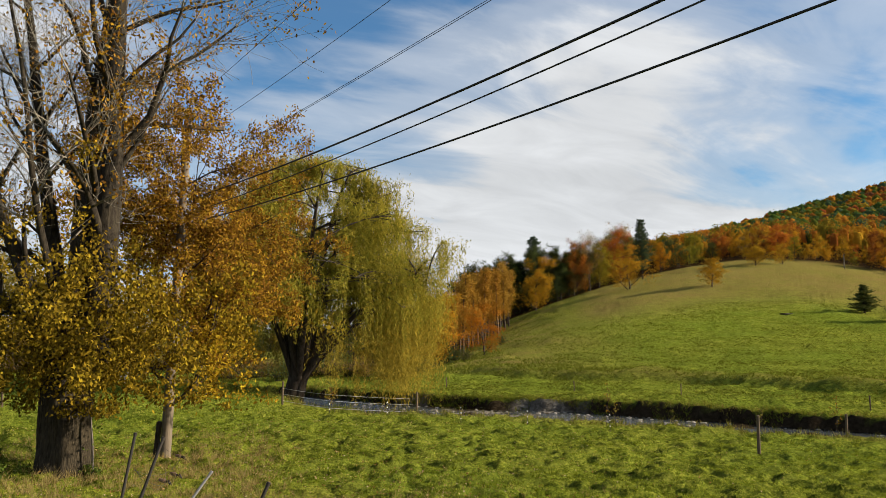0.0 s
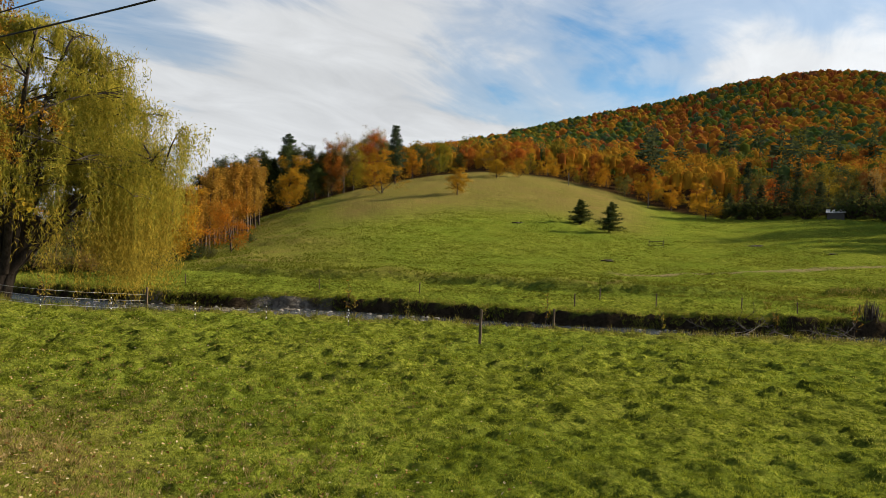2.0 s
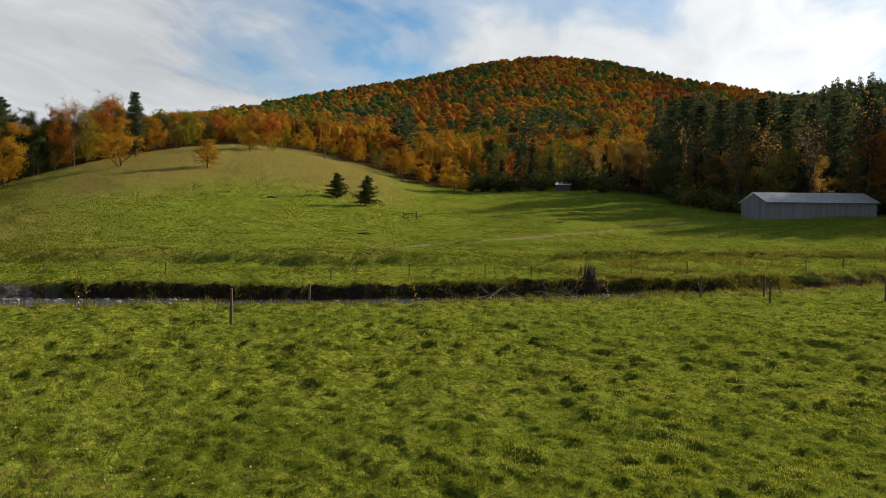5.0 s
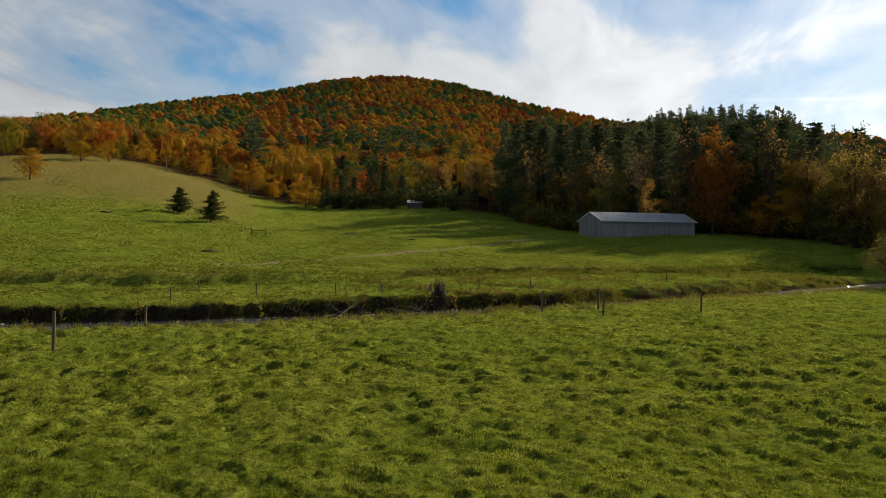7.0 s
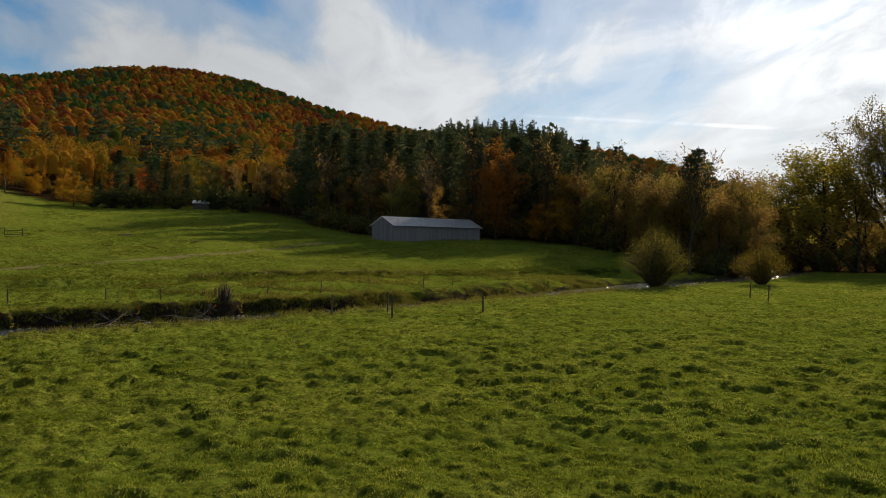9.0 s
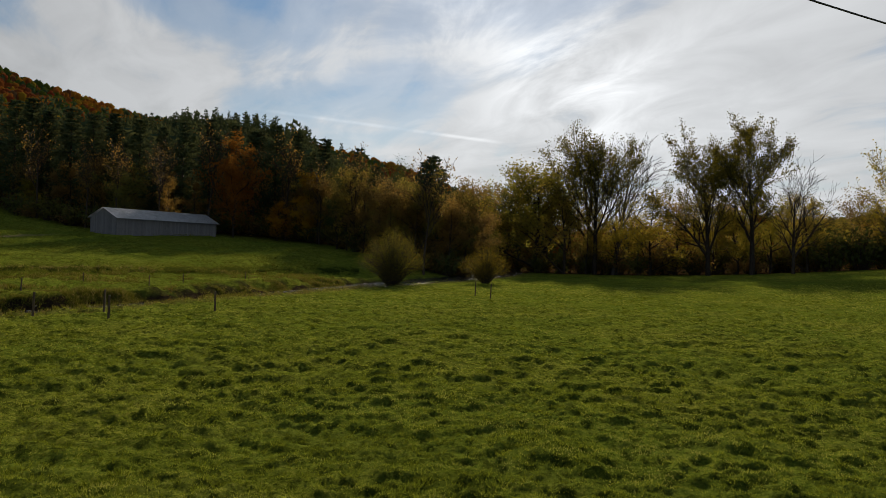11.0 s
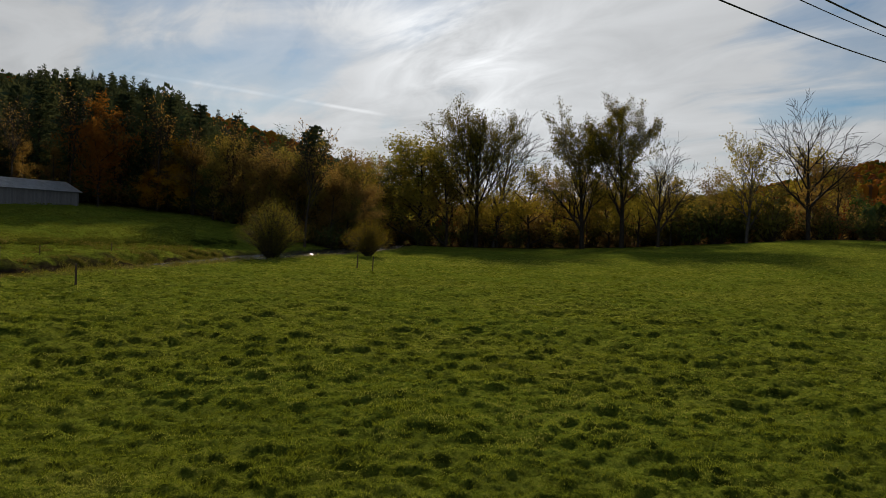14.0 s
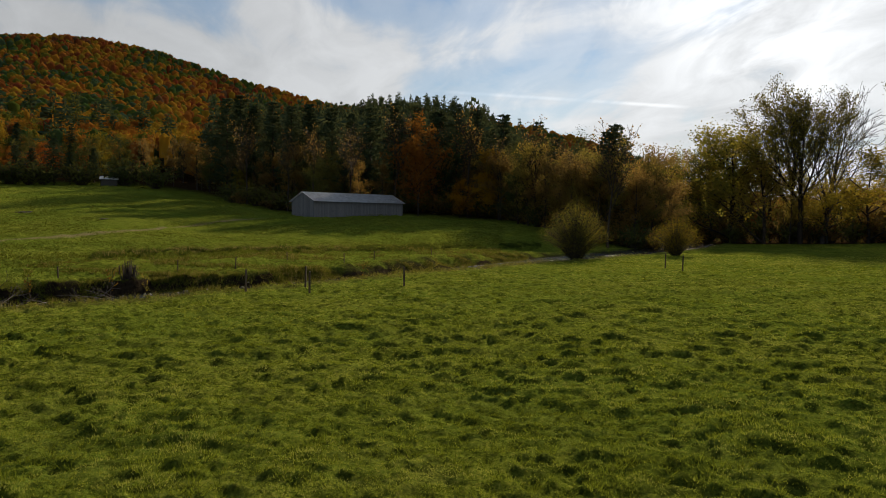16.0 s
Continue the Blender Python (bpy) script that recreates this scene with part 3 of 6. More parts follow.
def lumps(x, y, size, seed=0):
    """Uneven value noise, 0 to 1."""
    a, b = np.asarray(x, float) / size + 1000.5 + seed * 37.3, np.asarray(y, float) / size + 1000.5 - seed * 19.7
    i, j = np.floor(a), np.floor(b)
    u, v = a - i, b - j
    u, v = u * u * (3 - 2 * u), v * v * (3 - 2 * v)

    def corner(p, q):
        h = np.sin(p * 127.1 + q * 311.7 + seed * 74.7) * 43758.5453
        return h - np.floor(h)

    return (corner(i, j) * (1 - u) + corner(i + 1, j) * u) * (1 - v) + (corner(i, j + 1) * (1 - u) + corner(i + 1, j + 1) * u) * v


NEAR_BANK = [(-90, 104), (-40, 74), (-20, 59), (-13, 52.5), (-8.5, 42.5), (-4, 38), (0, 37.0), (9, 34.7), (17.5, 31.2), (27, 27.6), (42, 22.9), (58, 17.3), (79, 11.0), (88, 7.6), (98, 4.0), (107, 0.6), (116, -2.6), (134, -7.5), (160, -13)]
FAR_BANK = [(-90, 118), (-40, 88), (-20, 71), (-6.6, 58.5), (0, 53), (8.7, 48.5), (15.6, 43), (23, 37), (30, 33.2), (38, 29.2), (45, 26.2), (50, 24.2), (59, 20.9), (66, 18.8), (79, 15.4), (94, 10.9), (109, 6.0), (118, 3.2), (138, -2.0), (160, -7)]
TOE_RANGE = [(-60, 130), (-20, 105), (0, 82), (7, 72), (15, 68), (22, 64), (30, 58.6), (36, 58.6), (46, 62), (57, 68), (66, 82), (80, 105), (95, 135), (150, 300)]
DITCH = [(-60, 66), (46, 66), (52, 72), (59.6, 80), (65.5, 82.5), (71.4, 91), (76.8, 101), (80, 108), (312, 108)]      # the wet strip along the pasture's foot
TOE_UP = [(-60, -1.6), (-20, -2.2), (0, -2.95), (7, -3.35), (20, -3.8), (30, -4.2), (36, -4.15), (46, -3.9), (57, -3.5), (66, -2.85), (80, -2.6), (95, -2.2), (110, -1.0), (150, 0.5)]
CREST_RANGE = [(-60, 260), (-10, 200), (0, 190), (6, 205), (16, 235), (24, 260), (30, 250), (37, 215), (48, 205), (55, 185), (62, 150), (72, 150), (82, 150), (95, 180), (150, 420)]
CREST_UP = [(-60, 0.5), (-10, -1.2), (0, -1.4), (4, 0.6), (9, 2.5), (14, 4.0), (18, 4.85), (23, 5.4), (27, 5.1), (32, 3.9), (36.7, 2.5), (40, 1.95), (47.6, 2.05), (54, 1.5), (61, 0.2), (70, 0.0), (78, -0.5), (86, -1.2), (96, -1.4), (110, 0.3), (150, 1.5)]
TOP_RANGE = [(-60, 800), (0, 420), (12, 470), (22, 620), (35, 800), (48, 900), (60, 800), (75, 620), (90, 520), (105, 700), (120, 900), (150, 1000)]
TOP_UP = [(-60, 2.0), (-10, 0.6), (0, 1.4), (5, 3.0), (10, 4.6), (16, 6.0), (20, 6.7), (27, 8.3), (32, 9.4), (37, 10.25), (41, 11.2), (47.4, 11.75), (51.4, 11.3), (57, 9.7), (60, 9.05), (64, 8.1), (70, 7.6), (76, 6.9), (84, 5.2), (90, 3.0), (98, 1.2), (112, 1.4), (122, 3.6), (128, 5.2), (134, 6.2), (150, 6.0)]
HEDGE = [(80, 130), (86, 126), (89.5, 132), (91, 152), (97, 152), (110, 152), (124, 146), (140, 140)]      # where the trees end the meadow
WATER = -1.12


def ground(x, y):
    x, y = np.asarray(x, float), np.asarray(y, float)
    r = np.hypot(x, y) + 1e-6
    az = np.degrees(np.arctan2(x, y))
    away = smooth(140, 175, np.abs(az - 40))          # the unseen half behind the camera
    a = np.clip(az, -60, 150)
    # the meadow
    meadow = -0.95 * np.tanh(0.0306 * np.clip(x, -40, None)) - 0.0017 * y
    meadow = meadow + smooth(36, 145, r) * curve([(60, 0), (93, 0), (98, 0.05), (107.5, 1.1), (116, 2.9), (124, 4.9), (140, 6.0)], a)
    meadow = meadow + 0.05 * wave(x, y, 2.2) + 0.09 * wave(x, y, 7.0, 2)
    # towards its far end the meadow dips to the creek
    low = smooth(-12, -1.5, y - curve(NEAR_BANK, x)) * smooth(68, 86, x)
    meadow = meadow * (1 - low) + (WATER + 0.12 + 0.08 * wave(x, y, 2.0, 11)) * low
    # road bank under the camera
    meadow = meadow + 2.15 * smooth(8.5, 3.0, r)
    meadow = meadow + 0.75 * smooth(16.5, 9.5, r) * smooth(3, -12, a)   # roadside shoulder
    # hill profile in elevation angle from the eye
    rt, rc, rk = curve(TOE_RANGE, a), curve(CREST_RANGE, a), curve(TOP_RANGE, a)
    et, ec, ek = curve(TOE_UP, a), curve(CREST_UP, a), curve(TOP_UP, a)
    s1 = np.clip((r - rt) / (rc - rt), 0, 1)
    s1 = 1 - (1 - s1) ** 1.7
    s2 = np.clip((r - rc) / (rk - rc), 0, 1)
    s2 = s2 ** 0.8
    up = et + (ec - et) * s1 + (ek - ec) * s2
    up = up - np.where(r > rk, 4.0 * smooth(1.0, 2.2, r / rk), 0)
    hill = 3.85 + np.minimum(r, 1400) * np.tan(np.radians(up))
    hill = hill + smooth(0.02, 0.25, s1) * (1 - s2) * (0.22 * wave(x, y, 9, 4) + 0.35 * wave(x, y, 23, 5)) * np.clip(rc / 200, 0, 1)
    scarp = smooth(1.015, 1.05, r / rt + 0.03 * (lumps(x, y, 6.0, 50) - 0.5)) * smooth(1.5, 1.1, r / rt) * smooth(-4, 6, a) * smooth(60, 30, a)
    hill = hill + 0.6 * scarp * (0.3 + 0.8 * lumps(x, y, 5.0, 51) + 0.6 * lumps(x, y, 1.9, 53))
    yn, yf = curve(NEAR_BANK, x), curve(FAR_BANK, x)
    strip = -0.55 + 0.06 * wave(x, y, 5, 7)
    zt = 3.85 + rt * np.tan(np.radians(et))
    far = np.where(r < rt, strip + (zt - strip) * smooth(0.75, 1.0, r / rt), hill)
    # the creek's bed between its banks
    wob = 0.35 * wave(x, y, 2.6, 9) + 0.2 * wave(x, y, 0.9, 3)
    dn, df = y - yn + wob, yf - y + 1.5 * wob
    bed = WATER - 0.35 + 0.12 * wave(x, y, 1.8, 6)
    bar = smooth(9, 2, np.abs(x - 2)) * smooth(8, 1, df) * 0.14     # gravel bar
    bed = bed + bar
    z = np.where(y < (yn + yf) / 2, meadow + (bed - meadow) * smooth(-1.0, 1.8, dn), bed + (far - bed) * smooth(0.45, -0.3 - 1.9 * smooth(40, 58, x), df))
    right = smooth(93, 97, a)                         # right of the creek the meadow runs on to the woods
    z = np.where(right > 0, z * (1 - right) + right * (meadow + smooth(165, 185, r) * np.maximum(0, hill - meadow)), z)
    left_of_creek = (y < yn)
    z = np.where(left_of_creek & (a < 86), meadow + (bed - meadow) * smooth(-1.0, 1.8, dn), z)
    return np.where(away > 0, z * (1 - away) + away * 2.2, z)



# ---- the ground: one sheet out to the horizon ----
def build_ground():
    azs = np.radians(np.concatenate([np.arange(-44, 140, 0.33), np.arange(142, 312, 5.0)]))
    rings = np.concatenate([[0.0, 0.4, 1.2, 2, 3, 4, 5, 6, 7, 7.8], np.geomspace(8.3, 60, 300), np.geomspace(60.6, 300, 115), np.geomspace(306, 1500, 36), [2000, 3000, 4600]])
    a, r = np.meshgrid(azs, rings, indexing="ij")
    x, y = r * np.sin(a) + 0.4, r * np.cos(a) - 0.3
    r, a = np.hypot(x, y) + 1e-6, np.where(a > radians(141), a, np.arctan2(x, y))
    z = ground(x, y)
    near = smooth(100, 45, r) * smooth(5.5, 9, r)
    z = z + noise_grid(x, y) * near
    rough = np.clip(r / 90, 0, 1) * smooth(320, 240, r) * (y > curve(FAR_BANK, x))
    z = z + rough * (0.30 * smooth(0.5, 0.9, 0.6 * lumps(x, y, 2.2, 5) + 0.4 * lumps(x, y, 1.0, 8)) + 0.35 * (lumps(x, y, 7.0, 6) - 0.5))
    edge = smooth(2.6, 0.9, np.abs(y - curve(FAR_BANK, x) - 1.0)) * smooth(26, 34, x) * smooth(92, 84, x)
    z = z + edge * (0.28 * smooth(0.42, 0.70, lumps(x, y, 1.5, 61)) + 0.20 * lumps(x, y, 0.6, 62) - 0.12)
    ditch = curve(DITCH, np.degrees(a)) - r
    z = z + smooth(3.4, 1.2, np.abs(ditch)) * smooth(46, 52, np.degrees(a)) * smooth(82, 79, np.degrees(a)) * (0.42 * smooth(0.45, 0.62, lumps(x, y, 1.5, 63)) + 0.15 * lumps(x, y, 0.7, 64) - 0.22)
    n, k = len(azs), len(rings)
    i, j = np.meshgrid(np.arange(n), np.arange(k - 1), indexing="ij")
    p, q = i * k + j, ((i + 1) % n) * k + j
    faces = np.stack([p, p + 1, q + 1, q], -1).reshape(-1, 4)
    yn, yf = curve(NEAR_BANK, x), curve(FAR_BANK, x)
    az = np.degrees(a)
    wob = 0.35 * wave(x, y, 2.6, 9) + 0.2 * wave(x, y, 0.9, 3)
    inside = smooth(-0.3, 0.5, y - yn + wob) * smooth(-0.50, -0.22, yf - y + 1.5 * wob) * (az < 93)
    wide = smooth(40, 58, x)
    mud = np.clip(inside * 1.2, 0, 1)
    mud = np.maximum(mud, wide * smooth(-2.6, -1.0, yf - y) * (y > yf - 1) * smooth(0.42, 0.6, lumps(x, y, 0.9, 16)) * 0.85 * (az < 92))
    gravel = inside * smooth(10, 4, np.abs(x - 3)) * smooth(0.35, 0.6, lumps(x, y, 1.5, 9))
    rc = curve(CREST_RANGE, np.clip(az, -60, 150))
    rt = curve(TOE_RANGE, np.clip(az, -60, 150))
    dry = smooth(0.54, 0.72, r / rc) * smooth(38, 32, az) * smooth(8, 13, az) * (0.70 + 0.30 * lumps(x, y, 6.0, 52))
    dry = np.maximum(dry, (0.25 + 0.55 * lumps(x, y, 5.0, 53)) * smooth(17, 6, az) * smooth(1.0, 1.2, r / rt) * (r < rc * 1.1))
    dry = np.maximum(dry, 0.5 * smooth(0.06, 0.0, np.abs(r / rt - 1.06)) * smooth(48, 20, az))
    dry = np.maximum(dry, 0.85 * smooth(21, 12, r) * smooth(6, -10, az) * (0.5 + 0.5 * smooth(0.3, 0.6, lumps(x, y, 1.4, 15))))
    dry = np.maximum(dry, 0.35 * smooth(2.2, 0.2, np.abs(y - yn + 1.0)))
    track_r = curve([(33, 84), (36, 85.2), (42.6, 91.3), (49.7, 99.6), (57, 124), (60, 134)], az)
    track = smooth(1.6, 0.7, np.abs(r - track_r - 0.5 * wave(x, y, 6.0, 17))) * smooth(32.5, 34, az) * smooth(60, 57, az) * (0.75 + 0.25 * lumps(x, y, 2.5, 18))
    dry = np.maximum(dry, 0.8 * smooth(0.35, 0.6, lumps(x, y, 2.0, 21)) * smooth(6, 2, np.hypot(x - 35, y - 55)))
    wood = smooth(1.0, 1.06, r / rc) * (r > 100)
    wood = np.where(az < -15, smooth(101, 106, r), np.where(az > 86, smooth(0.97, 1.02, r / curve(HEDGE, az)), wood))
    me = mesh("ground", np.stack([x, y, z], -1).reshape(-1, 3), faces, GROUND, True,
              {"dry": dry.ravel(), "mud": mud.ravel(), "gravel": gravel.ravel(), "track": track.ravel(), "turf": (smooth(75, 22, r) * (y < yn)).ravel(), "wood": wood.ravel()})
    tagged(new("ground", me), "green pasture and meadow rising to a wooded hill", "ground", kind="structure")


def tussock(x, y):
    """Where the turf stands in tussocks: 0 to 1."""
    rag = 0.44 * lumps(x, y, 0.46, 1) + 0.34 * lumps(x, y, 0.25, 2) + 0.22 * lumps(x, y, 0.14, 7)
    return smooth(0.43, 0.62, rag) * (0.55 + 0.45 * smooth(0.35, 0.62, lumps(x, y, 2.2, 12)))


def noise_grid(x, y):
    tufts = smooth(0.50, 0.585, 0.55 * lumps(x, y, 0.68, 90) + 0.45 * lumps(x, y, 0.33, 91)) * smooth(9, 26, np.hypot(x, y))
    return 0.135 * tufts + 0.06 * tussock(x, y) + 0.035 * smooth(0.58, 0.74, lumps(x, y, 0.65, 80)) + 0.085 * lumps(x, y, 0.26, 3) + 0.09 * lumps(x, y, 0.14, 14) + 0.10 * (lumps(x, y, 1.9, 4) - 0.5)


build_ground()


def build_water():
    xs = np.arange(-90, 158, 2.0)
    rows_ = []
    for e in np.linspace(0, 1, 8):
        rows_.append(np.stack([xs, (curve(NEAR_BANK, xs) - 0.5) * (1 - e) + (curve(FAR_BANK, xs) + 1.2) * e, np.full(len(xs), WATER)], 1))
    v = np.stack(rows_, 1)
    n, k = v.shape[:2]
    i, j = np.meshgrid(np.arange(n - 1), np.arange(k - 1), indexing="ij")
    p = i * k + j
    f = np.stack([p, p + k, p + k + 1, p + 1], -1).reshape(-1, 4)
    tagged(new("water", mesh("water", v.reshape(-1, 3), f, WATER_SURFACE)), "shallow rippled creek reflecting the sky", "creek", kind="structure")


build_water()


# ---- far woods on the mountain ----
def clump_trees(name, label, spots, rng, cards, tint, tall, card=0.075, wide=0.30, heads=1, core=0.86, form=BALL):
    """Many far trees in one mesh: uneven rounded crowns with leaves standing out of them, each tree with its own tint."""
    k = len(spots)
    base = np.column_stack([spots, ground(spots[:, 0], spots[:, 1])])
    th = tall * rng.uniform(0.75, 1.2, k)
    rad = th * wide * rng.uniform(0.8, 1.2, k)
    hub, size, own = [], [], []
    for h in range(heads):
        off = rng.normal(size=(k, 3)) * np.array([0.42, 0.42, 0.30]) * rad[:, None] * (heads > 1)
        hub.append(base + off + np.stack([0 * th, 0 * th, th - rad * 1.1], 1))
        size.append(rad * (1.0 if heads == 1 else 0.72) * rng.uniform(0.85, 1.1, k))
        own.append(np.arange(k))
    hub, size, own = np.concatenate(hub), np.concatenate(size), np.concatenate(own)
    v0, f0 = lobes(rng, hub, np.stack([size, size, size * 1.12], 1) * core, ragged=0.26, skirt=5.0, cut=-0.5, form=form)
    t0 = np.repeat(tint[own], len(form[0]))
    u = rng.normal(size=(len(hub), cards, 3))
    u[:, :, 2] = np.abs(u[:, :, 2]) * 1.1 - 0.35
    u /= np.linalg.norm(u, axis=2, keepdims=True)
    c = hub[:, None] + u * size[:, None, None] * rng.uniform(0.80, 1.14, (len(hub), cards, 1)) * np.array([1, 1, 1.12])
    ln = np.repeat(th[own] * card, cards)
    v1, f1 = halves(*leaves(rng, c.reshape(-1, 3), ln, ln * 0.9, face=u.reshape(-1, 3), loose=0.35))
    t1 = np.repeat(np.repeat(tint[own], cards), 3)
    v, f = join((v0, f0), (v1, f1))
    tagged(new(name, mesh(name, v, f, WOODS, True, {"tint": np.concatenate([t0, t1])})), label, "woods", kind="stuff")


def spire_trees(name, label, spots, rng, tint, tall):
    """Many far pines in one mesh: tiers of ragged boughs round a thin mast."""
    k, tiers, arms = len(spots), 17, 8
    base = np.column_stack([spots, ground(spots[:, 0], spots[:, 1])])
    th = tall * rng.uniform(0.65, 1.35, k)
    h = (0.20 + 0.78 * (np.arange(tiers) / (tiers - 1)) ** 0.9)[None, :, None] + rng.uniform(-0.02, 0.02, (k, tiers, arms))
    reach = th[:, None, None] * (0.235 * (1.06 - h) ** 0.6) * rng.uniform(0.25, 1.30, (k, tiers, arms)) * rng.uniform(0.55, 1.25, (k, tiers, 1)) * rng.uniform(0.8, 1.2, (k, 1, 1))
    a = np.arange(arms)[None, None] * 6.283 / arms + rng.uniform(-0.4, 0.4, (k, tiers, arms)) + rng.uniform(0, 6, (k, tiers, 1))
    z = h * th[:, None, None]

    def at(turn, out, up):
        return np.stack([base[:, 0, None, None] + np.sin(a + turn) * out, base[:, 1, None, None] + np.cos(a + turn) * out, base[:, 2, None, None] + up], -1)

    fine = th[:, None, None]
    v = np.stack([at(0, 0.02 * fine, z + 0.035 * fine), at(0.40, reach * 0.80, z - 0.008 * fine), at(0.10, reach * 1.08, z + 0.036 * fine), at(-0.36, reach * 0.85, z + 0.004 * fine)], 3).reshape(-1, 3)
    f = np.arange(len(v)).reshape(-1, 4)
    tagged(new(name, mesh(name, v, f, WOODS, False, {"tint": np.repeat(tint, tiers * arms * 4)})), label, "woods", kind="stuff")


def scatter(rng, az0, az1, r0, r1, gap):
    """Spots over a sector of the plan, about gap metres apart."""
    area = 0.5 * radians(az1 - az0) * (r1 * r1 - r0 * r0)
    n = int(area / gap ** 2)
    a = np.radians(rng.uniform(az0, az1, n))
    r = np.sqrt(rng.uniform(r0 * r0, r1 * r1, n))
    return np.column_stack([r * np.sin(a), r * np.cos(a)])


def mountain_woods():
    rng = np.random.default_rng(5)
    s = scatter(rng, -6, 96, 170, 960, 5.9)
    r, az = np.hypot(s[:, 0], s[:, 1]), np.degrees(np.arctan2(s[:, 0], s[:, 1]))
    rc, rk = curve(CREST_RANGE, az), curve(TOP_RANGE, az)
    keep = (r > rc * 1.14 + 14) & (r < rk * 1.04) & ((az > 12) | (r < rc * 1.9)) & (az > -4)
    s, r, az, rc, rk = s[keep], r[keep], az[keep], rc[keep], rk[keep]
    n = len(s)
    low = np.clip((r - rc) / (rk - rc), 0, 1)
    t = 0.63 + 0.09 * low + 0.10 * wave(s[:, 0], s[:, 1], 60, 3) + rng.normal(size=n) * 0.14
    green = ((wave(s[:, 0], s[:, 1], 42, 8) > 0.0) & (rng.random(n) < 0.62)) | ((az < 37) & (low > 0.45) & (rng.random(n) < 0.28)) | (rng.random(n) < 0.08)
    t = np.where(green, rng.uniform(0.14, 0.42, n), t)
    t = np.where((low < 0.28) & (rng.random(n) < 0.6), rng.uniform(0.38, 0.74, n), t)
    dim = smooth(58, 66, az) * (low < 0.9)
    t = np.where(rng.random(n) < dim * 0.6, rng.uniform(0.78, 1.0, n), t)
    pines = (low < curve([(40, -0.2), (51, -0.08), (56, 0.08), (60, 0.30), (64, 0.66), (68, 0.95), (76, 0.95), (82, 0.6), (96, 0.5)], az) + rng.normal(size=n) * 0.05) & (rng.random(n) < 0.88)
    thin = pines & (rng.random(n) < 0.50)
    pines |= (rng.random(n) < 0.02) & (low < 0.35) & (az > 34)
    t = np.where(pines, rng.uniform(0.0, 0.13, n), t)
    t = np.clip(t, 0, 1)
    broad = ~pines
    pines &= ~thin
    close = r < 400
    clump_trees("mountain_woods", "autumn woods in orange, red, gold and green", s[broad & ~close], rng, 15, t[broad & ~close], 10.8, card=0.11, wide=0.31, core=0.92, form=SMALL_BALL)
    clump_trees("foothill_woods", "orange, gold and olive trees at the mountain's foot", s[broad & close], rng, 60, t[broad & close], 11.5, card=0.080, heads=2, core=0.64, form=SMALL_BALL)
    spire_trees("pine_woods", "dark green pines among the autumn woods", s[pines], rng, t[pines], 22.5 * (1 - 0.34 * smooth(73, 82, az[pines])))
    s = scatter(rng, 92, 140, 200, 400, 12.0)
    t = np.where(rng.random(len(s)) < 0.6, rng.uniform(0.10, 0.36, len(s)), rng.uniform(0.68, 1.0, len(s)))
    clump_trees("valley_woods", "brown and olive woods beyond the meadow", s, rng, 90, t, 11.5, core=0.5)
    s = scatter(rng, 108, 140, 560, 1000, 10.5)
    t = 0.62 + 0.2 * rng.normal(size=len(s))
    clump_trees("distant_woods", "rust and green woods on a distant hill", s, rng, 24, np.clip(t, 0.2, 1), 11.0, card=0.105)


mountain_woods()

# ---- trees that stand out singly ----
GOLDS = [broadleaf("maple_tree", 20 + i, 13.0, GOLD, 4600, 0.40, "golden-orange maple tree at the pasture's edge", wide=(0.28, 0.33, 0.24)[i], low=0.10, body=1.0) for i in range(3)]
TURNING = [broadleaf("maple_tree", 24 + i, 13.0, TURN, 4600, 0.40, "yellow-green maple turning gold at the pasture's edge", wide=(0.31, 0.26)[i], low=0.10, body=1.0) for i in range(2)]
RUSTS = [broadleaf("maple_tree", 30 + i, 13.0, RUST, 4600, 0.40, "rust-red autumn maple tree in the wood's edge", wide=(0.30, 0.25)[i], low=0.10, body=1.0) for i in range(2)]
OLIVES = [broadleaf("oak_tree", 40 + i, 14.0, OLIVE, 3600, 0.42, "dark olive-green tree in the wood's edge", wide=(0.34, 0.28)[i], low=0.10, body=1.0) for i in range(2)]
BROWNS = [broadleaf("ash_tree", 50 + i, 14.0, BROWN, 3000, 0.30, "thin brown-leaved tree in the shaded wood's edge", wide=(0.28, 0.24)[i], bark=BARK) for i in range(2)]
LIMES = [broadleaf("poplar_tree", 60 + i, 13.0, LIME, 4400, 0.28, "yellow-green leafy tree by the meadow", wide=(0.30, 0.26, 0.33)[i], low=0.12) for i in range(3)]
DULLS = [broadleaf("ash_tree", 56 + i, 15.0, DULL, 4000, 0.29, "tall dull yellow-leaved tree at the wood's edge", wide=(0.26, 0.30)[i], low=0.10, bark=BARK) for i in range(2)]
GREENS = [broadleaf("oak_tree", 46 + i, 14.0, OLIVE, 3200, 0.29, "dark olive-green tree among the hedge trees", wide=(0.32, 0.26)[i], low=0.10) for i in range(2)]
PINES = [pine("white_pine_tree", 70 + i, 22.0, 4300, 0.62, "tall dark green white pine", reach=(0.19, 0.17, 0.22)[i], bare=(0.12, 0.25, 0.16)[i]) for i in range(3)]
LONE_PINE = pine("white_pine_tree", 75, 19.0, 12000, 0.46, "tall lone white pine above the pasture", reach=0.215, bare=0.16, whorls=26)


ROUND = broadleaf("maple_tree", 27, 13.0, AMBER, 7000, 0.26, "rounded orange maple at the hill's foot", wide=0.30, low=0.06, body=1.2)


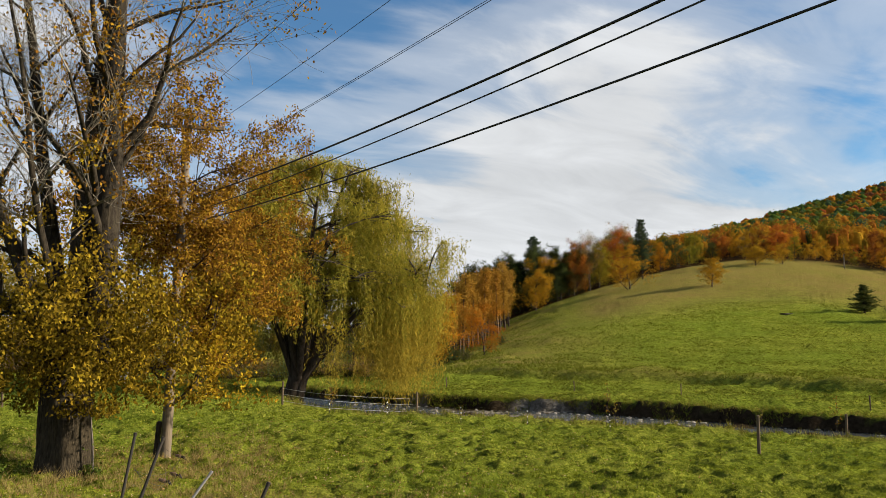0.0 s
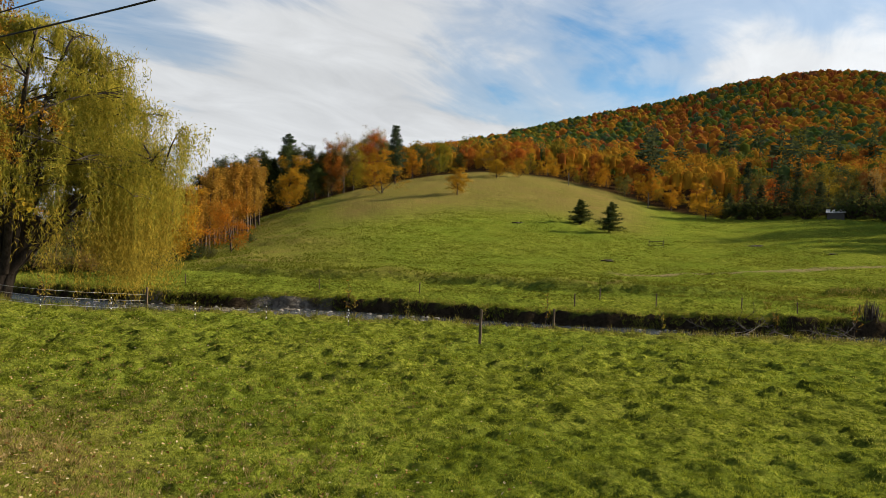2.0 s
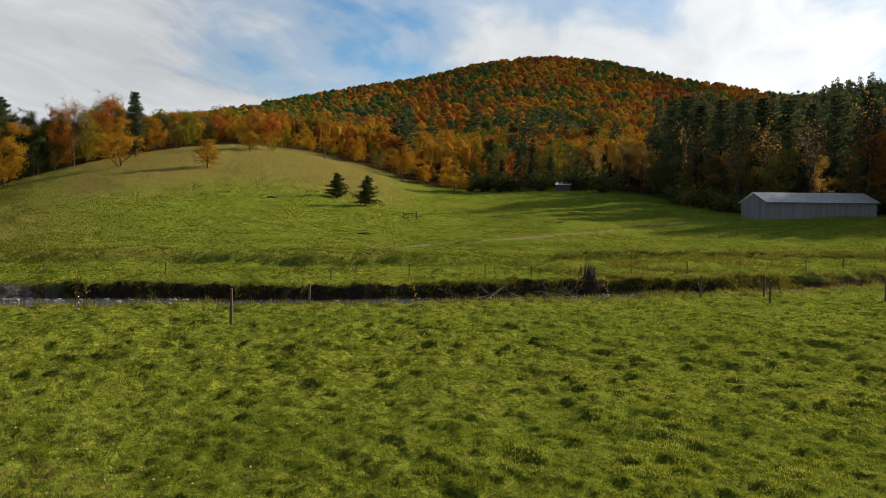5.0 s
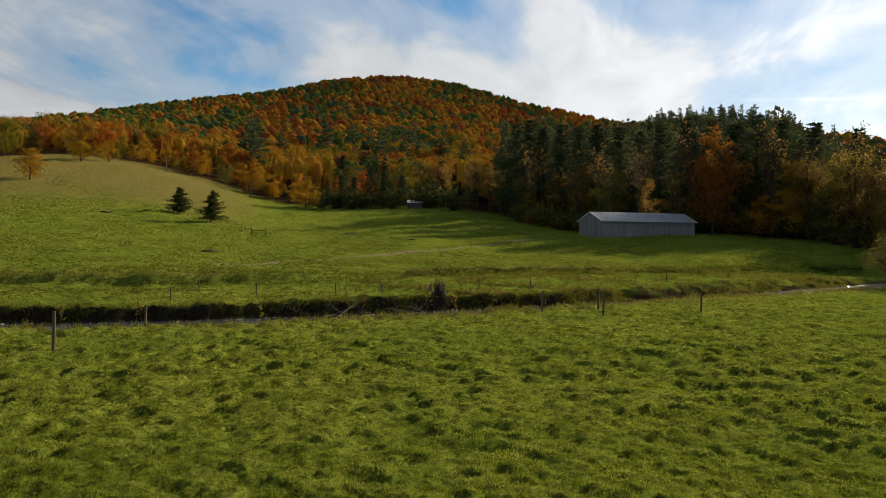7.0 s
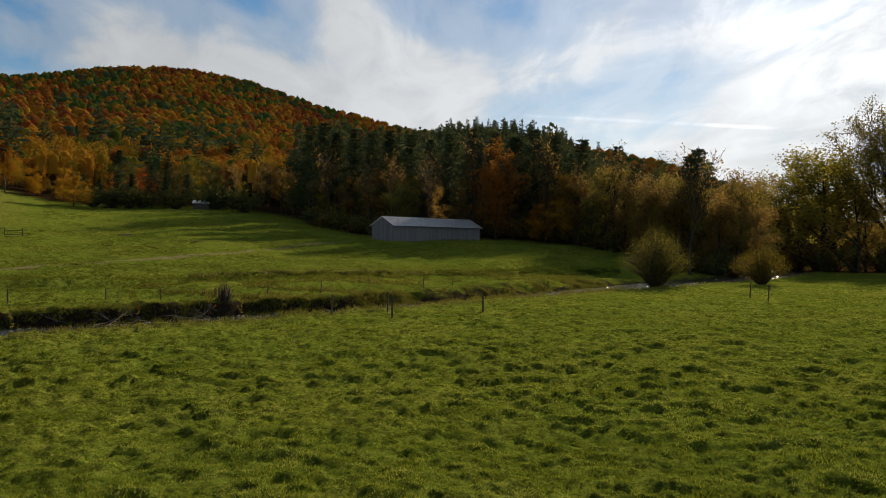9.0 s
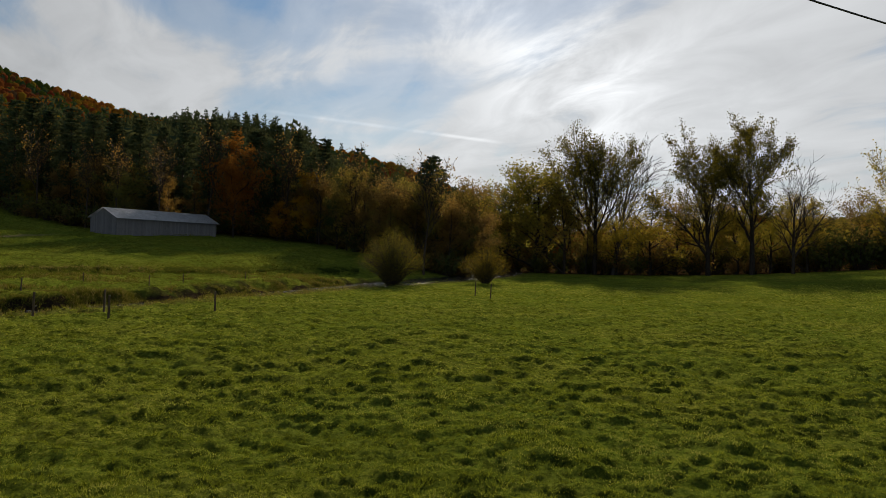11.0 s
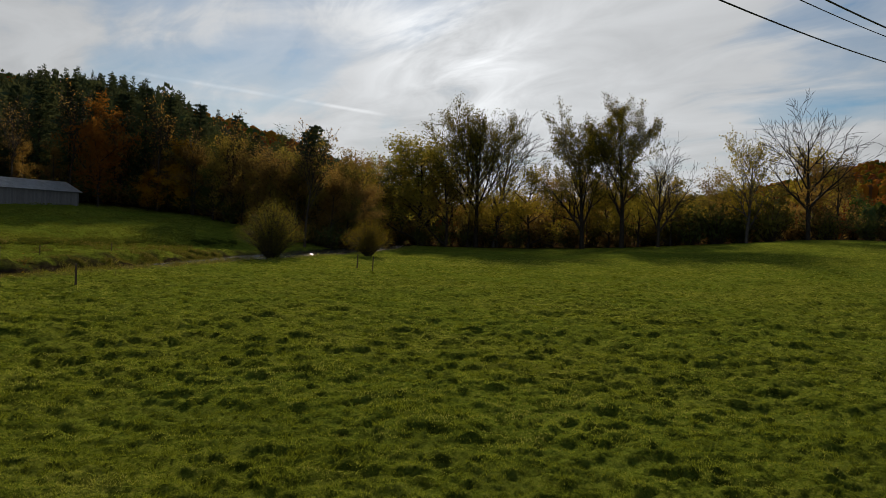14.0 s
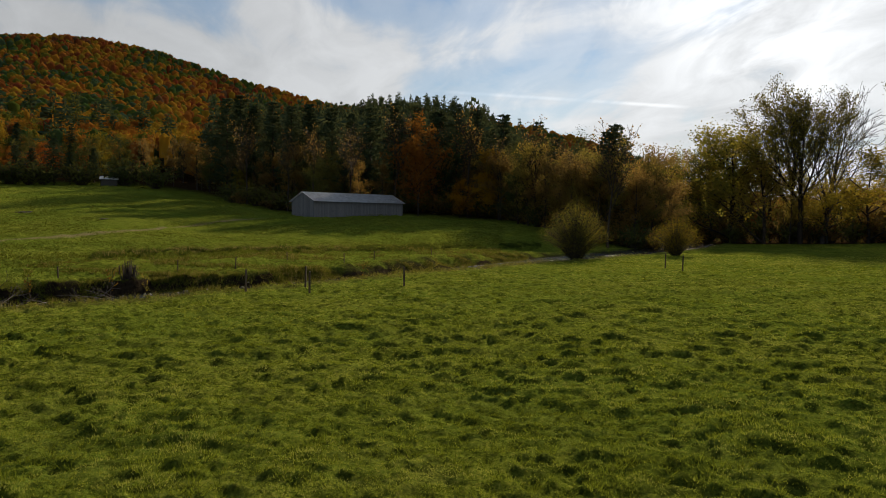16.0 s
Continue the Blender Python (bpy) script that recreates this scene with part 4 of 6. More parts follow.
def wood_edge():
    rng = random.Random(3)

    def put(kinds, az, r, scale, group):
        x, y, _ = spot(az, r)
        plant(rng.choice(kinds), x, y, scale, rng.uniform(0, 360), rng.uniform(0.85, 1.15), "", group)

    # behind the pasture's crest
    for k in range(64):
        az = 2.0 + 25 * k / 64 + rng.uniform(-0.4, 0.4)
        rc = float(curve(CREST_RANGE, az))
        if abs(az - 15.8) < 0.9 or abs(az - 7.3) < 0.5:
            continue
        u = rng.random()
        kinds = OLIVES if (az < 9.5 and u < 0.9) or u < 0.18 else TURNING if u < 0.45 else GOLDS if u < 0.72 else RUSTS if u < 0.92 else BROWNS
        put(kinds, az, rc * (1.04 + 0.05 * (k % 3) + (0.2 if az < 8 else 0)) + rng.uniform(0, 5), rng.uniform(0.85, 1.15) * (0.90 if az < 10.3 else 1.16 if az < 16.5 else 0.78 if az < 20 else 0.64), "trees behind the crest")
    # along the mountain's foot, from the bare knoll to the barn
    for k in range(60):
        az = 27 + 34 * k / 60 + rng.uniform(-0.3, 0.3)
        rc = float(curve(CREST_RANGE, az))
        u = rng.random()
        kinds = (PINES if u < 0.28 else BROWNS if u < 0.55 else OLIVES if u < 0.75 else TURNING if u < 0.88 else GOLDS) if az > 49 else (PINES if u < 0.12 else OLIVES if u < 0.32 else TURNING if u < 0.55 else GOLDS if u < 0.82 else RUSTS) if az > 38 else (GOLDS if u < 0.42 else TURNING if u < 0.66 else RUSTS if u < 0.88 else OLIVES)
        put(kinds, az, rc * (1.03 + 0.05 * (k % 3) + (0.12 if kinds is PINES else 0.0)) + rng.uniform(0, 6), rng.uniform(0.75, 1.0) * (0.85 if kinds is PINES else 0.95 if az > 43 else 0.62), "trees at the mountain's foot")
    # the dark wood behind the barn
    for k in range(64):
        az = 55 + 36 * k / 64 + rng.uniform(-0.4, 0.4)
        rc = float(curve(CREST_RANGE, az))
        row = k % 4
        u = rng.random()
        kinds = PINES if row > 1 and u < 0.85 else (BROWNS if u < 0.72 else OLIVES if u < 0.97 else RUSTS)
        put(kinds, az, rc * (1.05 + 0.09 * row) + rng.uniform(0, 5), rng.uniform(0.8, 1.1) * (0.95 if kinds is PINES else 0.95), "trees behind the barn")


wood_edge()


def grove():
    """The slender golden trees at the hill's shoulder."""
    rng = random.Random(8)
    tree = [broadleaf("aspen_tree", 80 + i, 14.5, TAN, 2100, 0.41, "slender golden-tan aspen tree in a grove", BARK, 0.085, 0.22, 0.40, limbs=18) for i in range(3)]
    for k in range(54):
        az = -1.8 + 7.2 * ((k * 0.618) % 1) + rng.uniform(-0.1, 0.1)
        r = 134 + 34 * k / 54 + 5.5 * max(0, az)
        x, y, _ = spot(az, r)
        plant(tree[k % 3], x, y, rng.uniform(0.90, 1.05) * (1.15 if az > 1 else 1.0), rng.uniform(0, 360), 1, "", "grove of golden trees")
    # the tall dark oaks that close the hollow behind the grove
    oak = [broadleaf("oak_tree", 140 + i, 22.0, (DEEP, OLIVE)[i], 8500, 0.60, "tall dark green oak in the hollow behind the grove", wide=(0.25, 0.21)[i], low=0.08, body=1.0) for i in range(2)]
    for k in range(15):
        az = 1.4 + 9.2 * k / 14 + rng.uniform(-0.15, 0.15)
        r = (226, 238, 231)[k % 3] + rng.uniform(-2, 2)
        plant(oak[k % 2], *spot(az, r)[:2], rng.uniform(0.90, 1.02) * float(curve([(0, 0.94), (2.2, 0.98), (4.4, 0.97), (7, 0.92), (9, 0.80), (11, 0.72)], az)), rng.uniform(0, 360), 1, "", "dark oaks behind the grove")
    bush = thicket("hillside_bush", 88, 3.0, 4.5, OLIVE, 1500, 0.25, "dark olive bush at the hill's foot", 60)
    for az, r, sc in ((-0.6, 118, 1.0), (0.9, 121, 0.9), (1.7, 116, 0.7), (4.6, 131, 0.6), (-2.0, 122, 1.1)):
        plant(bush, *spot(az, r)[:2], sc, az * 77, 1, "", "bushes at the hill's foot")


grove()
for az, r, kinds, s, lab in ((20.7, 183, GOLDS[0], 0.70, "lone golden maple on the hill pasture"), (14.7, 191, GOLDS[1], 0.74, "golden maple on the hill pasture"), (7.4, 195, GOLDS[2], 0.96, "tall golden maple at the pasture's edge"),
                             (3.2, 121, ROUND, 0.62, "rounded orange maple at the hill's foot"), (23.8, 232, GOLDS[2], 0.55, "small golden tree on the knoll"), (25.6, 240, GOLDS[1], 0.42, "small orange tree on the knoll"),
                             (10.6, 222, BROWNS[0], 0.42, "small bare brown tree at the wood's edge"), (39.8, 197.7, GOLDS[0], 0.76, "orange maple at the meadow's far corner"), (15.7, 226, LONE_PINE, 1.0, "tall lone white pine above the pasture"), (7.3, 228, LONE_PINE, 1.24, "tall white pine behind the grove")):
    plant(kinds, *spot(az, r)[:2], s, az * 31, 1.0 if "pine" in lab or "tall golden" in lab else 1.4, lab)
CEDAR_A = cedar("cedar_tree", 91, 5.1, "dark green cedar tree standing on the pasture")
CEDAR_B = cedar("cedar_tree", 92, 5.8, "dark green cedar tree leaning on the pasture", 0.6)
plant(CEDAR_A, 74.5, 126.4, 1.0, 0, 1.3)
plant(CEDAR_B, 74.6, 116.1, 1.0, 0, 1.15)
plant(cedar("cedar_tree", 93, 4.3, "dark cedar at the foot of the hill"), 0.2, 113.3, 1.0, 0, 1.25)


# ---- trees along the meadow's far end ----
def meadow_end():
    rng = random.Random(12)
    leaf_size = 0.31
    far = 1.48                                        # the hedge stands about 150 m off
    specs = [("cottonwood_tree", 99.6, 105, 16.4, COTTON, 9500, 0.35, 0.42, (-0.22, 0.1), "tall leaning cottonwood with sparse brown leaves", 101, DARK_BARK),
             ("cottonwood_tree", 99.2, 108, 17.4, COTTON, 9000, 0.3, 0.40, (0, 0), "tall cottonwood with sparse brown leaves", 102, DARK_BARK),
             ("cottonwood_tree", 101.0, 106, 16.8, BROWN, 0, 0.35, 0.40, (0.16, -0.12), "leafless pale tree leaning over the meadow", 103, PALE_BARK),
             ("cottonwood_tree", 107.9, 99, 15.0, COTTON, 12500, 0.25, 0.38, (-0.05, 0.05), "tall cottonwood with thin yellow-green leaves", 104, DARK_BARK),
             ("cottonwood_tree", 110.9, 97.5, 15.8, COTTON, 13500, 0.25, 0.42, (0.02, 0), "broad tall cottonwood with thin yellow leaves", 105, DARK_BARK),
             ("cottonwood_tree", 113.6, 97, 11.0, BROWN, 0, 0.3, 0.45, (0, 0), "leafless grey tree among the hedge trees", 106, BARK),
             ("cottonwood_tree", 119.8, 97, 11.5, LIME, 2200, 0.3, 0.35, (0, 0), "slim pale-leaved poplar among the hedge trees", 107, PALE_BARK),
             ("elm_tree", 123.8, 96.3, 14.5, BROWN, 0, 0.32, 0.55, (0.05, 0), "leafless spreading elm at the meadow's edge", 108, DARK_BARK)]
    for name, az, r, tall, leaf, count, fork, spread, lean, label, seed, bark in specs:
        t = tall_bare(name, seed, tall * far, leaf, int(count * 1.45), leaf_size, label, fork * 0.62, spread * 1.28, bark, lean, limbs=11, stout=1.45)
        plant(t, *spot(az, r * far)[:2])
    for k in range(58):
        az = 83.5 + 43 * k / 58 + rng.uniform(-0.4, 0.4)
        edge = float(curve(HEDGE, az))
        r = edge * (1.01 + 0.06 * (k % 3)) + rng.uniform(-2, 2)
        tall = rng.uniform(0.80, 0.98) if az < 89 else rng.uniform(1.1, 1.5) if az < 98 else rng.uniform(0.70, 1.12)
        kinds = (BROWNS if rng.random() < 0.85 else DULLS) if az < 88.5 else LIMES if az < 98 and rng.random() < 0.55 or rng.random() < 0.3 else BROWNS if rng.random() < 0.45 else DULLS if rng.random() < 0.75 else GREENS
        plant(rng.choice(kinds), *spot(az, r)[:2], tall, rng.uniform(0, 360), rng.uniform(0.95, 1.25), "", "trees at the meadow's end")
    for az, r, sc in ((128.2, 158, 0.75), (129.6, 150, 0.85), (131.0, 152, 0.8)):
        plant(PINES[int(az * 10) % 3], *spot(az, r)[:2], sc * 0.62, az * 50, 1.5, "dark evergreen tree at the meadow's corner", "trees at the meadow's end")
    brush = [thicket("undergrowth_bush", 120 + i, 3.2, 5.0, (OLIVE, BROWN)[i], 650, 0.42, "dark undergrowth bush below the hedge trees", 50) for i in range(2)]
    for k in range(48):
        az = 86 + 45 * k / 48 + rng.uniform(-0.4, 0.4)
        plant(brush[k % 2], *spot(az, float(curve(HEDGE, az)) + rng.uniform(-2, 9))[:2], rng.uniform(0.9, 1.9), rng.uniform(0, 360), 1, "", "undergrowth below the hedge trees")
    for k in range(44):
        az = 76 + 15 * k / 44 + rng.uniform(-0.3, 0.3)
        r = 158 - 32 * min(1, max(0, (az - 77) / 8)) + 9 * (k % 3) + rng.uniform(-2, 2)
        u = rng.random()
        plant(rng.choice(BROWNS if u < 0.68 else DULLS if u < 0.80 else GREENS), *spot(az, r)[:2], rng.uniform(0.82, 1.05), rng.uniform(0, 360), 1.1, "", "trees behind the creek's bend")
    for k in range(36):
        az = 57 + 33 * k / 36 + rng.uniform(-0.3, 0.3)
        r = float(curve([(56, 178), (62, 156), (72, 158), (78, 154), (82, 138), (86, 124), (92, 122)], az)) + rng.uniform(-2, 3)
        plant(brush[k % 2], *spot(az, r)[:2], rng.uniform(0.8, 1.3), rng.uniform(0, 360), 1.2, "", "undergrowth below the wood's edge")
    stem = [tall_bare("ash_tree", 150 + i, 14.0, BROWN, 500, 0.3, "tall grey-stemmed tree with few leaves at the wood's edge", 0.45, 0.4, BARK, limbs=7) for i in range(2)]
    for k in range(11):
        az = 58 + 31 * k / 11 + rng.uniform(-0.6, 0.6)
        r = float(curve([(56, 178), (62, 154), (72, 156), (78, 152), (82, 136), (86, 117), (92, 111)], az)) + rng.uniform(-1, 2)
        plant(stem[k % 2], *spot(az, r)[:2], rng.uniform(0.85, 1.15), rng.uniform(0, 360), 1.0, "", "tall stems at the wood's edge")
    for az, r, kind, sc in ((74.6, 153, GOLDS[0], 0.80), (77.1, 157, GOLDS[2], 0.98), (80.5, 143, DULLS[0], 1.15), (85.3, 124, DULLS[1], 1.25), (71.3, 152, RUSTS[0], 1.18), (62.5, 170, BROWNS[0], 0.85)):
        plant(kind, *spot(az, r)[:2], sc, az * 50, 1.0, "", "trees behind the barn")
    for az, r, sc in ((41.4, 214, 0.50), (42.6, 208, 0.72), (43.6, 212, 0.62), (44.9, 206, 0.80), (45.9, 209, 0.60), (47.4, 212, 0.66)):
        plant(PINES[int(az * 10) % 3], *spot(az, r)[:2], sc, az * 50, 1.35, "", "dark pines at the meadow's far corner")
    for az, r, sc in ((41.0, 206, 0.7), (42.2, 204, 0.9), (43.4, 203, 1.0), (44.3, 204, 0.8), (46.6, 205, 1.0), (49.5, 202, 1.1), (51.5, 198, 1.0)):
        plant(brush[0], *spot(az, r)[:2], sc * 1.5, az * 70, 1.2, "", "undergrowth below the wood's edge")
    for az, r, sc in ((75.9, 165, 1.12), (74.3, 163, 1.15), (69.4, 162, 1.12), (72.6, 168, 1.08), (78.0, 170, 1.1), (67.5, 170, 1.1), (64.5, 172, 1.1), (82.1, 144, 0.82), (86.4, 128, 0.92), (80.7, 168, 1.05), (85.9, 152, 0.98), (86.6, 150, 1.04), (87.3, 154, 0.94), (56.6, 190, 1.15), (57.6, 187, 1.2), (58.6, 186, 1.1), (60.0, 178, 1.15), (61.4, 172, 1.1), (62.8, 168, 1.12), (71.2, 168, 1.12), (73.0, 170, 1.1), (77.0, 190, 1.0), (70.5, 200, 1.05), (66.0, 196, 1.1), (62.5, 190, 1.05), (73.5, 186, 1.0)):
        plant(PINES[int(az * 10) % 3], *spot(az, r)[:2], sc, az * 50, 1.1, "", "tall pines behind the barn", own=True)
    plant(thicket("willow_bush", 130, 6.0, 6.6, SHRUB, 15000, 0.11, "round yellow-green willow bush on the creek bank", 420), *spot(83.7, 84)[:2], 1.12, 0, 1.1)
    plant(thicket("willow_bush", 131, 4.9, 5.8, TURN, 9000, 0.12, "round dull olive willow bush on the creek bank", 260), *spot(91.1, 97)[:2], 1.05, 0, 1.15)


meadow_end()


# ---- woods over the creek behind the willow ----
def left_woods():
    rng = random.Random(21)
    for k in range(26):
        az = -36 + 36 * k / 26 + rng.uniform(-0.5, 0.5)
        kinds = OLIVES if rng.random() < 0.45 else BROWNS if rng.random() < 0.6 else GOLDS
        plant(rng.choice(kinds), *spot(az, 96 + 9 * (k % 3) + rng.uniform(-3, 3))[:2], rng.uniform(0.55, 0.8), rng.uniform(0, 360), 1.1, "", "trees across the creek")
    for az, r, sc in ((-35, 78, 0.85), (-32.5, 74, 0.75), (-30, 80, 0.9), (-27.5, 76, 0.8), (-25, 82, 0.8), (-33.5, 88, 1.0), (-28.8, 90, 1.0), (-22.5, 84, 0.7)):
        plant(DULLS[int(-az * 2) % 2], *spot(az, r)[:2], sc, az * 40, 1.2, "", "trees across the creek")
    bank = [thicket("bank_bush", 144 + i, 2.6, 4.2, (BROWN, OLIVE)[i], 1100, 0.26, "tangled brown bush on the creek's far bank", 60) for i in range(2)]
    for k in range(22):
        az = -30 + 29 * k / 22 + rng.uniform(-0.4, 0.4)
        plant(bank[k % 2], *spot(az, 74 + rng.uniform(0, 8) - 0.25 * az)[:2], rng.uniform(0.7, 1.4), rng.uniform(0, 360), 1.2, "", "bushes on the far bank")
    weed = thicket("leafy_weed", 140, 0.75, 1.1, WEED, 500, 0.13, "dark green leafy weed clump by the old trunk", 24, "weed", STRAW)
    for x, y, sc in ((-11.6, 19.0, 1.1), (-11.2, 18.2, 0.9), (-10.9, 19.0, 0.7), (-12.4, 19.6, 1.2), (-9.4, 19.3, 0.7), (-12.0, 17.6, 0.8)):
        plant(weed, x, y, sc, x * 90, 1.0, "", "weeds round the old trunk")


left_woods()


# ---- the weeping willow ----
def willow(x, y):
    rng = np.random.default_rng(200)
    segs, heads = [], []
    mid = np.array([1.6, 0.0])

    def edge(z, a):
        """How far the crown reaches at a height, uneven round the tree."""
        full = float(curve([(0, 8.2), (3, 8.8), (4.5, 9.6), (7, 10.0), (10, 9.6), (13, 8.9), (15.3, 7.7), (16.8, 5.9), (17.8, 3.2), (18.4, 0.9), (22, 0.3)], z))
        return full * (1 + 0.10 * math.sin(3 * a + 0.8 * z) + 0.06 * math.sin(7 * a - 1.3 * z))

    def bow(p, c, q, r0, r1, n):
        """A bent branch from p over c to q."""
        pts = [p * (1 - u) ** 2 + c * 2 * u * (1 - u) + q * u * u for u in np.linspace(0, 1, n + 1)]
        for i in range(n):
            segs.append((pts[i], pts[i + 1], r0 + (r1 - r0) * i / n, r0 + (r1 - r0) * (i + 1) / n))
        return pts

    for k in range(15):
        a = k * 2.4 + rng.uniform(-0.3, 0.3)
        z = (16.6, 14.5, 12.3, 10.0, 15.8)[k % 5] + rng.uniform(-0.8, 0.8)
        out = edge(z, a) * rng.uniform(0.60, 0.85)
        tip = np.array([mid[0] + math.cos(a) * out, mid[1] + math.sin(a) * out, z])
        foot = np.array([0.65 + 0.3 * math.cos(a), 0.3 * math.sin(a), 2.8])
        limb = bow(foot, np.array([foot[0] * 0.5 + tip[0] * 0.45, tip[1] * 0.45, z * 0.80]), tip, 0.26, 0.05, 8)
        for s in range(9):
            m = limb[rng.integers(3, 9)]
            b = a + rng.normal() * 0.9
            z2 = min(17.6, m[2] + rng.uniform(-1.0, 3.2))
            o2 = min(edge(z2, b) * rng.uniform(0.75, 1.0), np.hypot(*(m[:2] - mid)) + 4.2)
            q = np.array([mid[0] + math.cos(b) * o2, mid[1] + math.sin(b) * o2, z2])
            if np.linalg.norm(q - m) > 6.5:
                q = m + (q - m) * 6.5 / np.linalg.norm(q - m)
            sub = bow(m, (m + q) / 2 + np.array([0, 0, 1.1]), q, 0.07, 0.018, 5)
            heads += sub[2:]
            for w in range(7):
                p = sub[rng.integers(1, 6)]
                c = rng.uniform(0, 6.28)
                ln = rng.uniform(0.8, 2.0)
                e = p + np.array([math.cos(c) * ln, math.sin(c) * ln, ln * rng.uniform(-0.2, 0.3)])
                over = np.hypot(*(e[:2] - mid)) / edge(e[2], math.atan2(e[1], e[0] - mid[0]))
                if over > 1:
                    e[:2] = mid + (e[:2] - mid) / over
                twig = bow(p, (p + e) / 2 + np.array([0, 0, 0.35]), e, 0.018, 0.008, 2)
                heads += [twig[1], twig[2], twig[2]]
    for a, b, c, d_ in (((0, 0, -0.6), (0.1, 0.1, 1.2), 0.85, 0.60), ((0.1, 0.1, 1.2), (0.55, 0, 3.2), 0.60, 0.52), ((0.3, 0, -0.5), (0.85, 0.1, 2.6), 0.45, 0.40), ((0.85, 0.1, 2.6), (2.3, 0.2, 6.4), 0.40, 0.30),
                        ((0.5, 0, 3.0), (-0.2, 0.2, 6.4), 0.46, 0.34), ((0.5, 0, 3.0), (1.1, -0.5, 7.2), 0.46, 0.34)):
        segs.append((a, b, c, d_))
    heads = np.array(heads)
    bunches, each, per = 1650, 6, 26
    k = bunches * each
    shown = np.where((heads[:, 1] < -2.0) & (np.abs(heads[:, 0] - 1.2) < 5.0) & (heads[:, 2] < 13.5), 0.32, 1.0) * (0.35 + np.clip(np.hypot(heads[:, 0] - mid[0], heads[:, 1]) / 7, 0, 1))
    shown /= shown.sum()
    hub = heads[rng.choice(len(heads), bunches, p=shown)]
    reach = np.hypot(hub[:, 0] - mid[0], hub[:, 1])
    drop = np.where(reach > 5.2, rng.uniform(1.0, 7.5, bunches), rng.uniform(0.5, 2.6, bunches))
    drop = np.where((reach > 5.5) & (hub[:, 2] < 11.5), rng.uniform(0.45, 0.97, bunches) * hub[:, 2], drop)
    drop = np.where(reach < 4.5, np.minimum(drop, hub[:, 2] - 6.5), drop)
    facing = (np.abs(hub[:, 0] - 0.2) < 2.4) & (hub[:, 1] < 1.5)
    drop = np.where(facing, np.minimum(drop, hub[:, 2] - rng.uniform(5.0, 7.5, bunches)), drop)
    pick = np.repeat(hub, each, 0) + rng.normal(size=(k, 3)) * np.array([0.20, 0.20, 0.25])
    drop = np.repeat(drop, each) * rng.uniform(0.65, 1.1, k)
    drop = np.maximum(np.minimum(drop, pick[:, 2] - rng.uniform(0.3, 2.0, k)), 0.3)
    u = rng.random((k, per, 1))
    sway = np.repeat(rng.normal(size=(bunches, 1, 2)) * 0.04, each, 0) + rng.normal(size=(k, 1, 2)) * 0.02
    c = np.concatenate([pick[:, None, :2] + sway * u * drop[:, None, None] + rng.normal(size=(k, per, 2)) * 0.06, pick[:, None, 2:] - u * drop[:, None, None]], 2).reshape(-1, 3)
    n = 52000
    lush = heads[rng.choice(len(heads), 900, p=shown)]
    tuft = lush[rng.integers(0, 900, n)] + rng.normal(size=(n, 3)) * np.array([0.36, 0.36, 0.30])
    low = c[:, 2] < 6.5 + rng.normal(size=len(c)) * 1.3
    v, f = join(halves(*leaves(rng, c[~low], 0.32, 0.085, down=0.9)), halves(*leaves(rng, tuft, 0.24, 0.095, down=0.35)))
    root = tree_parts("willow_tree", segs, mesh("crown", v, f, WILLOW, False), DARK_BARK, "large weeping willow with yellow-green hanging strands", "willow tree", 6)
    part("skirt", mesh("skirt", *halves(*leaves(rng, c[low], 0.32, 0.085, down=0.9)), SKIRT, False), root, "golden lower strands hanging to the ground")
    plant(root, x, y, 0.97, 0, 1.06)


willow(-10.8, 50.2)


